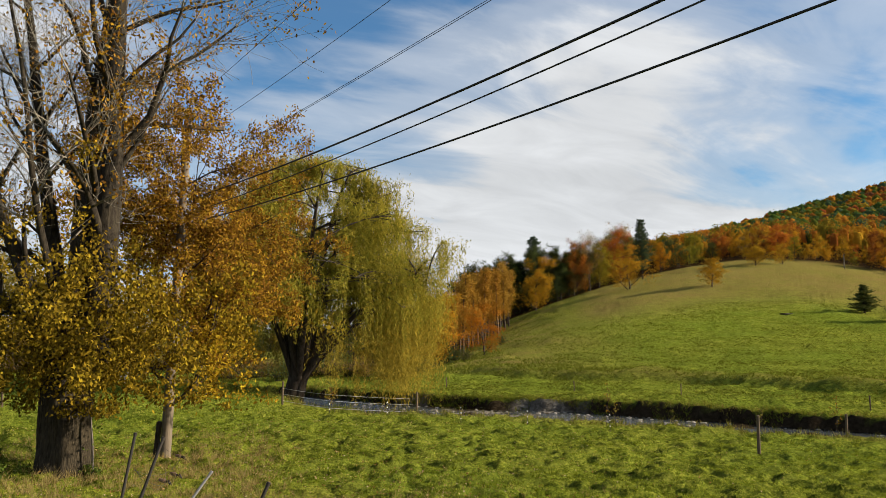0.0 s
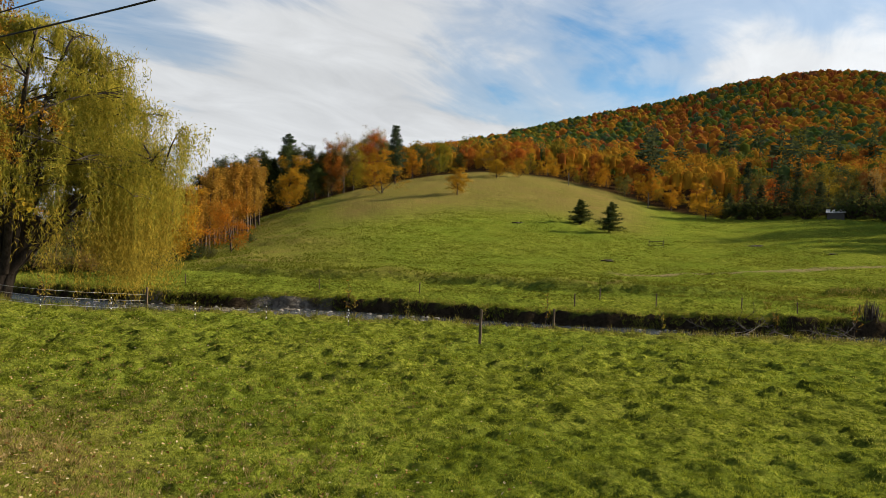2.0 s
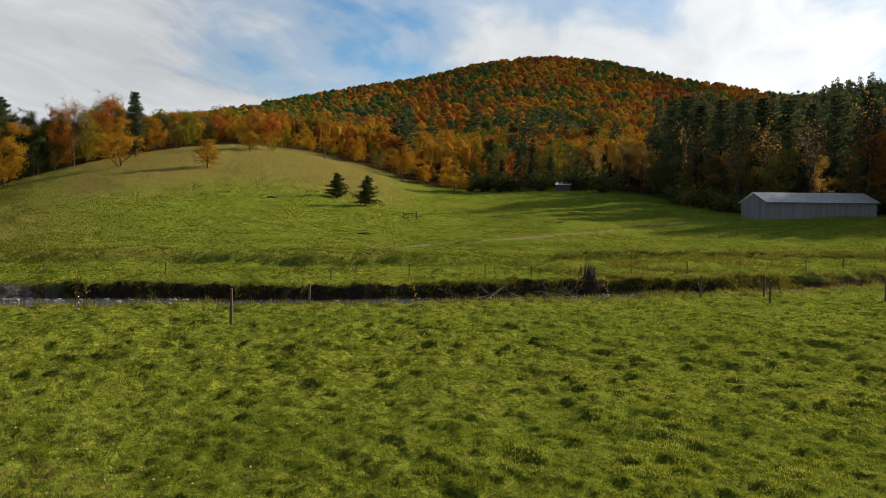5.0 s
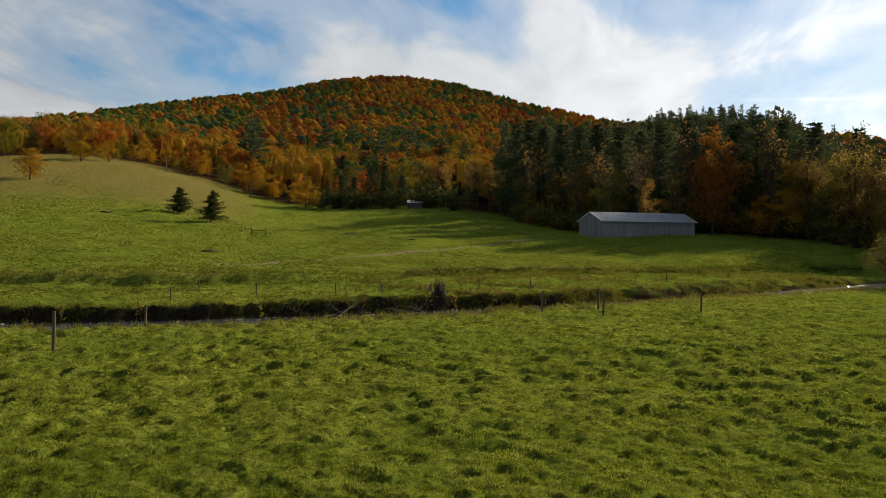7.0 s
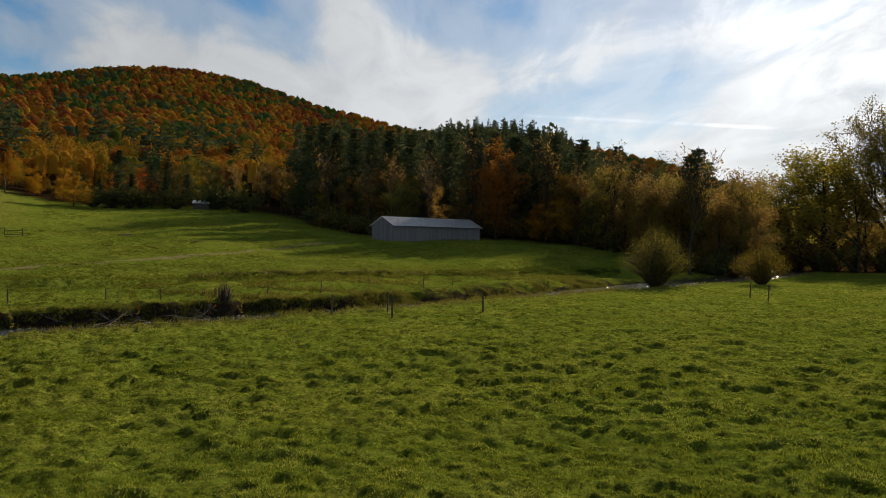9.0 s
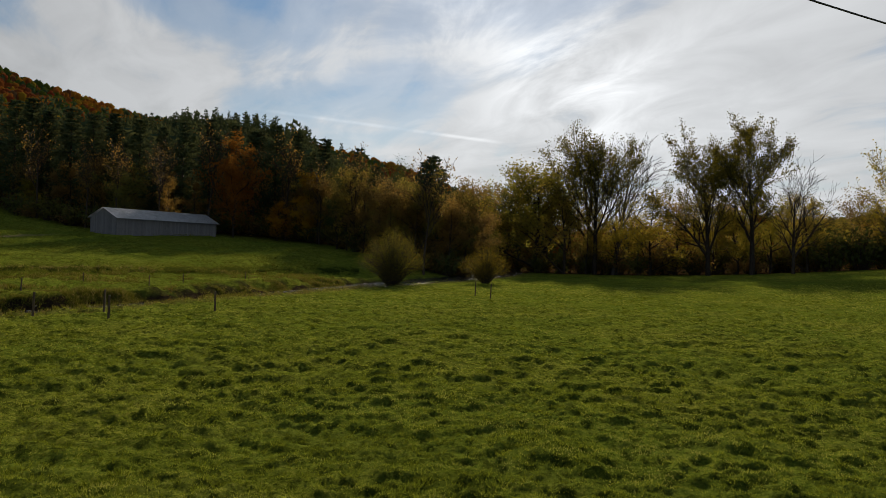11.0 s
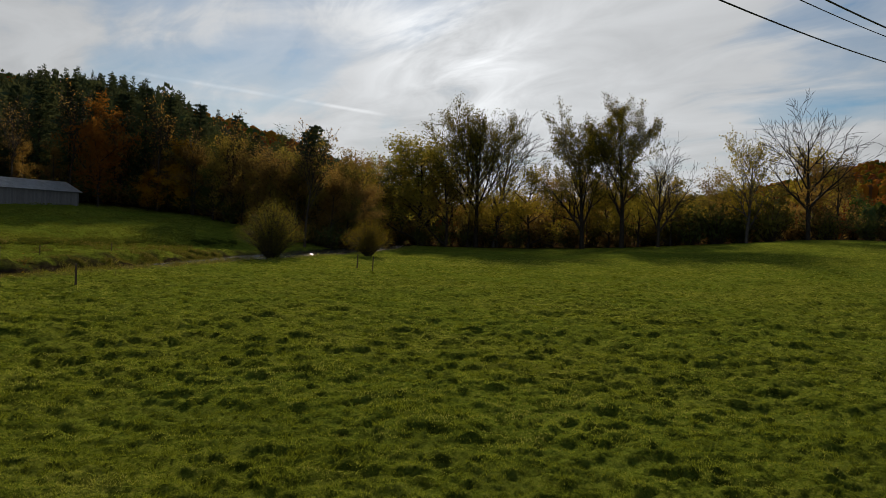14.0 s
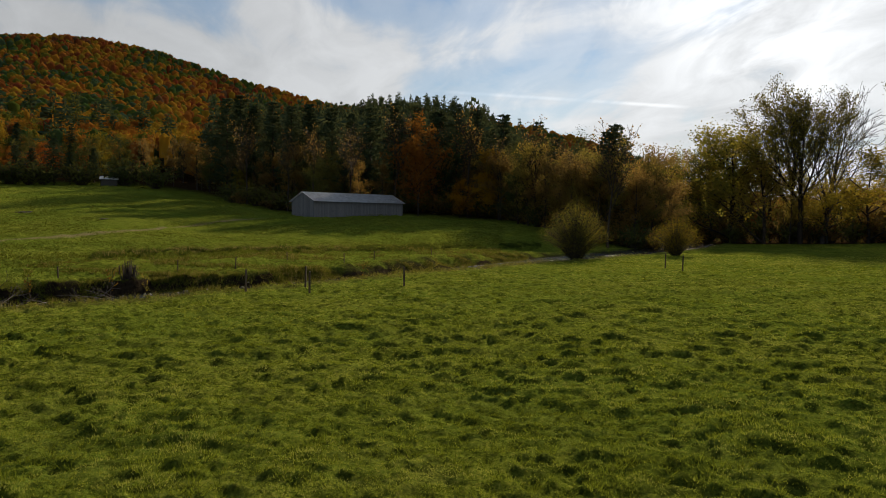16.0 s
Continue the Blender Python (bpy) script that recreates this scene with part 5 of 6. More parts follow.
# ---- the old tree and the yellow tree beside the utility pole ----
def old_tree(x, y):
    rng = np.random.default_rng(300)
    segs, tips = [], []
    rule = [(12, 0.03, 0.01, 13, 0.75, 0.30, 0.16), (7, 0.14, 0.04, 8, 0.65, 0.5, 0.2), (5, 0.16, 0.02, 6, 0.7, 0.6, 0.15), (4, 0.2, 0.0, 0, 0, 0, 0)]
    for d, ln, r, off in (((0.06, 0.02, 1), 18, 0.42, 0.62), ((0.035, 0.0, 1), 18, 0.38, 0.10), ((-0.16, 0.1, 1), 14, 0.25, -0.2), ((-0.36, -0.1, 1), 12, 0.24, -0.35), ((-0.70, 0.2, 0.8), 9, 0.19, -0.4), ((-0.10, -0.35, 1), 11, 0.12, 0.0)):
        d = np.array(d) / np.linalg.norm(d)
        grow(rng, (off, d[1] * 0.3, 3.1), d, ln, r, 0, rule, segs, tips, 0.42)
    v, f = tubes([s for s in segs if s[2] > 0.035], 7)
    tv, tf = tubes([(a, b, max(c, 0.007), max(d, 0.005)) for a, b, c, d in segs if c <= 0.035], 3)
    t = np.array([p for p, _ in tips])
    k = 2400
    t = t[rng.integers(0, len(t), k)]
    t = t[(t[:, 2] > 2.2) & ((t[:, 0] > 1.0) | (rng.random(k) < 0.22))]
    c = np.repeat(t, 9, 0) + rng.normal(size=(len(t) * 9, 3)) * 0.15
    lv = leaves(rng, c, 0.12, 0.068, down=0.45)
    root = thing("old_maple_tree", Matrix(), "old maple with thick furrowed trunk and few yellow leaves", "tree")
    hs, sides = np.linspace(-0.3, 4.1, 40), 72
    ang = np.arange(sides) * 2 * np.pi / sides
    hh, aa = np.meshgrid(hs, ang, indexing="ij")
    rad = 0.60 + 0.22 * np.exp(-np.clip(hh, 0, 9) / 0.35) + 0.02 * hh + 0.035 * np.sin(aa * 5 + hh) + 0.045 * (lumps(aa * 6, hh * 1.1, 1.0, 60) - 0.5) + 0.06 * (lumps(aa * 22 / 6.283 * 2, hh * 2.6, 1.0, 61) - 0.5)
    bv = np.stack([rad * np.cos(aa), rad * np.sin(aa), hh], -1).reshape(-1, 3)
    i, j = np.meshgrid(np.arange(len(hs) - 1), np.arange(sides), indexing="ij")
    bf = np.stack([i * sides + j, i * sides + (j + 1) % sides, (i + 1) * sides + (j + 1) % sides, (i + 1) * sides + j], -1).reshape(-1, 4)
    part("trunk", mesh("trunk", bv, bf, OLD_BARK), root)
    part("branchwork", mesh("branchwork", v, f, LIMB_BARK), root)
    part("twig_work", mesh("twig_work", tv, tf, TWIG_BARK), root, "thin pale grey twigs")
    part("crown", mesh("crown", *lv, AUTUMN, False), root)
    # sucker shoots with big yellow leaves low on the trunk
    hub = rng.normal(size=(330, 3)) * np.array([1.8, 1.0, 1.15]) + np.array([0.20, -0.45, 3.9])
    c = hub[rng.integers(0, 330, 27000)] + rng.normal(size=(27000, 3)) * 0.17
    sv, sf = leaves(rng, c[c[:, 2] > 1.7], 0.125, 0.066, down=0.5)
    part("sucker_leaves", mesh("sucker_leaves", sv, sf, SUCKER, False), root, "large yellow leaves on shoots round the trunk")
    plant(root, x, y, sink=0.0)


TWIG_BARK = make_bark("pale_twig_bark", (0.07, 0.063, 0.052), (0.24, 0.22, 0.18))
LIMB_BARK = make_bark("grey_olive_bark", (0.008, 0.006, 0.005), (0.044, 0.037, 0.026), 9.0)
OLD_BARK = make_bark("furrowed_bark", (0.006, 0.005, 0.003), (0.064, 0.052, 0.034), 22.0, 0.16, 0.12)
old_tree(-10.2, 19.6)


def yellow_tree(x, y):
    rng = np.random.default_rng(310)
    segs, tips = [], []
    rule = [(9, 0.05, 0.03, 24, 1.05, 0.50, 0.20), (6, 0.12, 0.06, 7, 0.7, 0.40, 0.12), (4, 0.18, 0.04, 3, 0.7, 0.5, 0.2), (3, 0.2, -0.02, 0, 0, 0, 0)]
    grow(rng, (0, 0, -0.3), (0.03, 0, 1), 10.6, 0.17, 0, rule, segs, tips)
    t = np.array([p for p, _ in tips])
    k = 105000
    t = t[rng.integers(0, len(t), k // 6)]
    c = np.repeat(t, 6, 0) + rng.normal(size=(len(t) * 6, 3)) * 0.15
    c = c[(c[:, 2] > 2.0) & ((c[:, 2] < 8.2) | (rng.random(len(c)) < 0.55))]
    low = (c[:, 2] < 5.6 + 0.5 * c[:, 0] * -1 + rng.normal(size=len(c)) * 1.0)
    root = tree_parts("ash_tree", segs, mesh("crown", *leaves(rng, c[~low], 0.125, 0.055, down=0.35), AUTUMN, False), BARK, "young tree full of yellow and rusty brown leaves", "tree", 5)
    part("lower_crown", mesh("lower_crown", *leaves(rng, c[low], 0.13, 0.06, down=0.4), YELLOW, False), root, "lower boughs of bright yellow leaves")
    plant(root, x, y, sink=0.0)


yellow_tree(-9.2, 24.0)


# ---- utility pole, wires ----
POLE = Vector((-8.7, 22.7, float(ground(-8.7, 22.7))))


def wire(name, a, b, sag, radius, label, past=1.4):
    cu = bpy.data.curves.new(name, "CURVE")
    cu.dimensions, cu.bevel_depth, cu.bevel_resolution = "3D", radius, 1
    sp = cu.splines.new("POLY")
    sp.points.add(40)
    for i, p in enumerate(sp.points):
        s = past * i / 40
        q = Vector(a) + (Vector(b) - Vector(a)) * s
        p.co = (q.x, q.y, q.z - sag * 4 * s * (1 - s), 1)
    cu.materials.append(CABLE)
    return tagged(new(name, cu), label, "cable", "overhead wires")


def utility_pole(at, lean_x, lean_y, tall=11.3):
    root = thing("utility_pole", Matrix.Translation(at), "weathered wooden utility pole leaning slightly, with a crossarm", "utility pole")
    segs = [((0, 0, -0.4), (lean_x, lean_y, tall), 0.17, 0.11)]
    part("pole", mesh("pole", *tubes(segs, 12), POLE_WOOD), root)
    bm = box(bmesh.new(), (-1.2, -0.06, -0.06), (1.2, 0.06, 0.06), Matrix.Translation((lean_x * 0.95, lean_y * 0.95 - 0.15, tall * 0.95)) @ pose(0, 0, 0, 0, 0, 15), 0.01)
    part("crossarm", from_bm("crossarm", bm, POLE_WOOD), root)
    for k in (-1.05, -0.55, 0.55, 1.05):
        bm = bmesh.new()
        bmesh.ops.create_cone(bm, cap_ends=True, segments=8, radius1=0.05, radius2=0.03, depth=0.16)
        m = Matrix.Translation((lean_x * 0.95, lean_y * 0.95 - 0.15, tall * 0.95)) @ pose(0, 0, 0, 0, 0, 15) @ Matrix.Translation((k, 0, 0.14))
        bm.transform(m)
        part("insulator", from_bm("insulator", bm, CERAMIC), root)
    return root


utility_pole(POLE, 0.35, 0.1)
for a, b, sag, r in (((-8.42, 22.84, 7.67), (19.65, -13.6, 8.81), 0.87, 0.016), ((-8.39, 22.86, 8.0), (19.88, -13.42, 9.71), 0.77, 0.013), ((-8.15, 23.03, 8.61), (19.05, -14.07, 9.3), 0.88, 0.020)):
    wire("power_cable", a, b, sag, r, "thick black overhead cable on the utility poles")
for a, b, sag in (((-7.64, 23.42, 10.01), (20.05, -13.31, 11.24), 0.45), ((-7.70, 23.40, 9.93), (20.0, -13.31, 11.14), 0.45), ((-8.16, 23.0, 10.68), (17.62, -15.1, 10.5), 0.68), ((-8.67, 22.65, 11.3), (16.63, -15.76, 9.4), 0.19)):
    wire("power_line", a, b, sag, 0.006, "thin overhead power line on the utility poles")


# ---- fences ----
def post_mesh(tall, r):
    bm = bmesh.new()
    bmesh.ops.create_cone(bm, cap_ends=True, segments=8, radius1=r * 1.08, radius2=r * 0.95, depth=tall + 0.3, matrix=Matrix.Translation((0, 0, (tall - 0.3) / 2)))
    bmesh.ops.bevel(bm, geom=[e for e in bm.edges if all(v.co.z > tall * 0.8 for v in e.verts)], offset=r * 0.25, segments=1, affect="EDGES")
    return from_bm("fence_post", bm, POST_WOOD)


def fence():
    rng = random.Random(4)
    big, thin = post_mesh(1.45, 0.058), post_mesh(1.05, 0.04)
    near = [(23.25, 28.5), (28.85, 36.2), (63.5, 40.9), (70.6, 45.4), (90.3, 71), (91.5, 66), (58.8, 42.5), (63.1, 45.5), (-12.6, 40.0), (-2.2, 37.2), (-31.4, 41), (-32.1, 40)]
    for az, r in near:
        x, y, z = spot(az, r)
        ob = new("fence_post", big if r < 80 else thin)
        ob.matrix_world = Matrix.Translation((x, y, z)) @ pose(0, 0, 0, rng.uniform(-2, 2), rng.uniform(-2, 2), rng.uniform(0, 360))
        tagged(ob, "weathered round wooden fence post in the grass", "fence post", "fence along the creek")
    far = [(30.4, 47.1), (32.3, 52.6), (53.8, 53.2), (50.0, 49.7), (61.5, 63.6), (65.8, 63.1), (68.1, 66.7), (0.2, 61.8), (10.2, 56.7), (18.1, 54.6), (36.5, 50.0), (42.5, 50.0), (46.2, 49.5), (57.8, 56.0), (72.5, 74)]
    for az, r in far:
        x, y, z = spot(az, r)
        ob = new("fence_post", thin)
        ob.matrix_world = Matrix.Translation((x, y, z)) @ pose(0, 0, 0, rng.uniform(-3, 3), rng.uniform(-3, 3), rng.uniform(0, 360))
        tagged(ob, "thin grey wooden fence post across the creek", "fence post", "fence across the creek")


fence()


# ---- the barn ----
def barn():
    mid, right = Vector((119.2, 60.2, 0)), Vector((139.2, 50.2, 0))
    along = (right - mid).normalized()
    back = Vector((-along.y, along.x, 0))
    deep, long_, wall, rise = 7.0, 22.0, 3.1, 1.7
    z0 = 3.45
    m = Matrix(((along.x, back.x, 0, mid.x), (along.y, back.y, 0, mid.y), (0, 0, 1, z0), (0, 0, 0, 1)))
    root = thing("barn", m, "long low grey board barn with a metal gable roof", "barn")
    # near-black solid behind the boards stands for the unlit inside
    bm = bmesh.new()
    box(bm, (0.1, 0.1, -1.5), (long_ - 0.1, deep - 0.1, wall - 0.1))
    part("wall_core", from_bm("wall_core", bm, SHADE), root)
    rng = random.Random(9)

    def boards(x0, y0, x1, y1, gable):
        n = int(math.hypot(x1 - x0, y1 - y0) / 0.3)
        d = Vector((x1 - x0, y1 - y0, 0)) / n
        out = Vector((d.y, -d.x, 0)).normalized()
        ang = math.degrees(math.atan2(d.y, d.x))
        for i in range(n):
            p = Vector((x0, y0, 0)) + d * i
            top = wall + (rise * (1 - abs((i + 0.5) / n * 2 - 1)) - 0.1 if gable else 0)
            b = bmesh.new()
            box(b, (0.006, -0.035 - rng.random() * 0.012, -1.0), (d.length - 0.008, 0.01, top), Matrix.Translation(p) @ pose(0, 0, 0, 0, 0, ang))
            part("board", from_bm("board", b, BOARD), root)

    boards(0, 0, long_, 0, False)
    boards(0, deep, 0, 0, True)
    boards(long_, 0, long_, deep, True)
    boards(long_, deep, 0, deep, False)
    for side in (0, 1):
        bm = bmesh.new()
        n = 30
        for i in range(n):
            x0, x1 = -0.4 + (long_ + 0.8) * i / n, -0.4 + (long_ + 0.8) * (i + 1) / n
            y_e, y_r = (-0.5, deep / 2) if side == 0 else (deep + 0.5, deep / 2)
            z_e, z_r = wall - 0.12, wall + rise
            vs = [bm.verts.new(c) for c in ((x0, y_e, z_e), (x1 - 0.05, y_e, z_e), (x1 - 0.05, y_r, z_r), (x0, y_r, z_r))]
            bm.faces.new(vs)
            ws = [bm.verts.new(c) for c in ((x1 - 0.05, y_e, z_e + 0.03), (x1, y_e, z_e + 0.03), (x1, y_r, z_r + 0.03), (x1 - 0.05, y_r, z_r + 0.03))]
            bm.faces.new(ws)
        ret = bmesh.ops.solidify(bm, geom=bm.faces[:], thickness=0.05)
        part("roof", from_bm("roof", bm, TIN), root, "pale metal roof sheets")


barn()


def shed():
    x, y, z = spot(48.4, 200)
    root = thing("shed", Matrix.Translation((x, y, z)) @ pose(0, 0, 0, 0, 0, -50), "small dark shed with a pale metal roof", "shed")
    part("walls", from_bm("walls", box(bmesh.new(), (-1.9, 0, -0.5), (1.9, 3.0, 1.75), bevel=0.02), make_plain("dark_boards", (0.06, 0.055, 0.05), 0.85)), root)
    bm = box(bmesh.new(), (-2.2, -0.4, -0.04), (2.2, 3.5, 0.04), Matrix.Translation((0, 0, 1.75)) @ pose(0, 0, 0, 14, 0, 0))
    part("roof", from_bm("roof", bm, TIN), root)


shed()
for az, r, tall in ((29.5, 235, 4.2), (35.6, 222, 4.6)):
    x, y, z = spot(az, r)
    ob = new("utility_pole", mesh("utility_pole", *tubes([((0, 0, -0.3), (0, 0, tall), 0.16, 0.11)], 8), POLE_WOOD))
    ob.location = (x, y, z)
    tagged(ob, "distant weathered wooden pole at the wood's edge", "utility pole")


# ---- grass of the near meadow ----
def blades(name, label, x, y, tall, width, mat, per, rng, lean=0.5, tint=None, loose=0.0):
    k = len(x)
    z = ground(x, y) + noise_grid(x, y) - 0.01
    h = np.repeat(tall, per) * rng.uniform(0.6, 1.25, k * per)
    a = rng.uniform(0, 6.28, k * per)
    spread = np.repeat(np.maximum(tall * 0.35, loose), per) * rng.random(k * per)
    bx, by, bz = np.repeat(x, per) + np.cos(a) * spread, np.repeat(y, per) + np.sin(a) * spread, np.repeat(z, per)
    w_ = np.repeat(width, per)
    ln = lean * h * rng.uniform(0.2, 1.2, k * per)
    b = rng.uniform(0, 6.28, k * per)
    p = np.stack([np.stack([bx - np.sin(b) * w_ / 2, by + np.cos(b) * w_ / 2, bz], 1), np.stack([bx + np.sin(b) * w_ / 2, by - np.cos(b) * w_ / 2, bz], 1),
                  np.stack([bx + np.cos(a) * ln, by + np.sin(a) * ln, bz + h], 1)], 1).reshape(-1, 3)
    f = np.arange(len(p)).reshape(-1, 3)
    extra = None if tint is None else {"tint": np.repeat(tint, per * 3)}
    tagged(new(name, mesh(name, p, f, mat, False, extra)), label, "grass", kind="stuff")


def grass():
    rng = np.random.default_rng(77)
    n = 320000
    az = np.radians(rng.uniform(-36, 136, n))
    r = 7.2 * (98 / 7.2) ** (rng.random(n) ** 1.15)
    x, y = r * np.sin(az), r * np.cos(az)
    keep = y < curve(NEAR_BANK, x) - 0.2
    x, y, r = x[keep], y[keep], r[keep]
    tuft = tussock(x, y)
    tall = (0.020 + 0.026 * tuft + 0.012 * lumps(x, y, 3.0, 8)) * (1 + 0.010 * r)
    tint = 0.10 + 0.34 * lumps(x, y, 0.30, 40) + 0.32 * lumps(x, y, 0.9, 41) + 0.24 * lumps(x, y, 4.0, 42)
    # tint lifted with distance: brightness of the far backlit meadow, put into the blades
    tint = np.clip(0.43 + (tint - 0.53) * 2.4 + 0.26 * smooth(13, 50, r), 0, 0.90)
    blades("meadow_grass", "short grazed green meadow grass", x, y, tall, 0.0058 + 0.00066 * r, GRASS, 3, rng, 0.8, tint, 0.10)


grass()


def rank_tufts():
    """Taller tufts; their dark tint stands for the shadows beside grass tufts."""
    rng = np.random.default_rng(90)
    n = 10000
    az = np.radians(rng.uniform(-20, 134, n))
    r = 8.0 * (78 / 8.0) ** (rng.random(n) ** 0.75)
    x, y = r * np.sin(az), r * np.cos(az)
    ok = (y < curve(NEAR_BANK, x) - 1.0) & (lumps(x, y, 3.0, 92) > 0.30 + 0.25 * rng.random(n))
    x, y, r = x[ok], y[ok], r[ok]
    blades("rank_tufts", "taller grass tufts in the meadow, tinted dark as tuft shadows", x, y, (0.050 + 0.080 * rng.random(len(x)) ** 2) * (1 + 0.008 * r), 0.012 + 0.00060 * r, GRASS, 18, rng, 1.0, 0.22 * rng.random(len(x)), 0.16)


rank_tufts()


# ---- rough grass on the pasture, weeds on the banks ----
def rough_grass():
    rng = np.random.default_rng(78)
    n = 100000
    az = np.radians(rng.uniform(-8, 78, n))
    r = 48 * (230 / 48) ** rng.random(n)
    x, y = r * np.sin(az), r * np.cos(az)
    a = np.degrees(az)
    rt, rc = curve(TOE_RANGE, a), curve(CREST_RANGE, a)
    ok = (y > curve(FAR_BANK, x) + 0.6) & (r < rc) & ((lumps(x, y, 5.0, 30) > 0.24 + 0.36 * rng.random(n)) | (np.abs(r / rt - 1.08) < 0.07))
    ok &= (r < rc * 0.62) | (a > 38) | (a < 9) | (rng.random(n) < 0.12)
    x, y, r, a, rt = x[ok], y[ok], r[ok], a[ok], rt[ok]
    toe = smooth(0.10, 0.0, np.abs(r / rt - 1.06))
    left = smooth(16, 4, a) * (r > rt)
    tall = 0.055 + 0.06 * lumps(x, y, 3.0, 35) + 0.14 * toe * rng.random(len(x)) + 0.16 * left * rng.random(len(x))
    blades("pasture_tussocks", "rough tussocks of olive grass on the pasture", x, y, tall * (1 + r / 300), 0.04 + 0.0007 * r, ROUGH, 3, rng, 0.9)
    n = 5200
    x = rng.uniform(-14, 78, n)
    near_side = rng.random(n) < 0.55
    y = np.where(near_side, curve(NEAR_BANK, x) - np.abs(rng.normal(size=n)) * 1.1 + 0.3, curve(FAR_BANK, x) + 0.3 + np.abs(rng.normal(size=n)) * 0.5)
    tall = 0.22 + 0.30 * rng.random(n) * lumps(x, y, 3.0, 31)
    blades("bank_weeds", "tall dry weeds and grass along the creek banks", x, y, tall, np.full(n, 0.022), STRAW_GREEN, 6, rng, 0.6)
    n = 2600
    x = rng.uniform(-9, 44, n)
    y = curve(FAR_BANK, x) - rng.uniform(-0.6, 0.5, n)
    ok = lumps(x, y, 1.7, 45) > 0.52
    x, y = x[ok], y[ok]
    blades("slumped_sods", "slumped sods of green grass on the creek bank", x, y, 0.12 + 0.25 * rng.random(len(x)), np.full(len(x), 0.035), ROUGH, 6, rng, 1.0)
    n = 9000
    x = rng.uniform(34, 84, n)
    y = curve(FAR_BANK, x) + 2.6 * rng.random(n) ** 1.3 - 0.2
    x, y = x[lumps(x, y, 1.3, 36) > 0.42], y[lumps(x, y, 1.3, 36) > 0.42]
    blades("bank_tussocks", "shaggy olive and straw tussocks on the far creek bank", x, y, 0.14 + 0.24 * lumps(x, y, 0.9, 37), np.full(len(x), 0.045), STRAW_GREEN, 6, rng, 0.9)
    n = 6000
    az = rng.uniform(44, 78, n)
    r = curve(TOE_RANGE, az) * rng.uniform(0.80, 1.02, n)
    x, y = r * np.sin(np.radians(az)), r * np.cos(np.radians(az))
    ok = (lumps(x, y, 2.4, 38) > 0.52) & (y > curve(FAR_BANK, x) + 2)
    x, y = x[ok], y[ok]
    blades("sedge_tussocks", "tan and olive sedge tussocks at the pasture's foot", x, y, 0.10 + 0.22 * lumps(x, y, 1.3, 39), np.full(len(x), 0.06), STRAW_GREEN, 6, rng, 0.9)
    n = 9000
    az = rng.uniform(48, 81, n)
    r = curve(DITCH, az) + rng.normal(size=n) * 1.5
    x, y = r * np.sin(np.radians(az)), r * np.cos(np.radians(az))
    clump = lumps(x, y, 1.5, 63)
    ok = clump > 0.46 + 0.1 * rng.random(n)
    x, y, clump, az = x[ok], y[ok], clump[ok], az[ok]
    blades("ditch_rushes", "dark green rush tussocks along the wet strip", x, y, 0.12 + 0.55 * (clump - 0.4), np.full(len(x), 0.055), WEED, 8, rng, 0.8)
    gold = (az < 66) & (rng.random(len(x)) < 0.18)
    blades("ditch_straw", "straw-coloured dry grass along the wet strip", x[gold], y[gold], 0.30 + 0.2 * rng.random(gold.sum()), np.full(gold.sum(), 0.045), STRAW, 5, rng, 0.8)
    n = 16000
    az = np.radians(rng.uniform(-36, 22, n))
    r = rng.uniform(6.5, 30, n)
    x, y = r * np.sin(az), r * np.cos(az)
    ok = (lumps(x, y, 1.6, 32) > 0.3) & (rng.random(n) < np.maximum(smooth(24, 12, r), smooth(32, 22, r) * smooth(-10, -16, np.degrees(az))) * smooth(22, -14, np.degrees(az)))
    x, y = x[ok], y[ok]
    blades("dry_grass", "dry straw-coloured grass on the roadside shoulder", x, y, 0.06 + 0.10 * lumps(x, y, 0.9, 33) + 0.12 * smooth(-8, -16, np.degrees(np.arctan2(x, y))), np.full(len(x), 0.014), STRAW, 6, rng, 0.8)


rough_grass()


def fallen_leaves():
    rng = np.random.default_rng(79)
    n = 9500
    az = np.radians(rng.uniform(-33, 30, n))
    r = 9 + 24 * rng.random(n) ** 1.5
    keep = rng.random(n) < np.clip(1.0 - np.degrees(az) / 40 - 0.3, 0.1, 1)
    x, y = (r * np.sin(az))[keep], (r * np.cos(az))[keep]
    c = np.column_stack([x, y, ground(x, y) + noise_grid(x, y) + 0.06])
    v, f = leaves(rng, c, 0.06, 0.04, flat=0.6)
    tagged(new("fallen_leaves", mesh("fallen_leaves", v, f, FALLEN, False)), "tan and orange fallen leaves lying in the grass", "leaves", kind="stuff")


fallen_leaves()


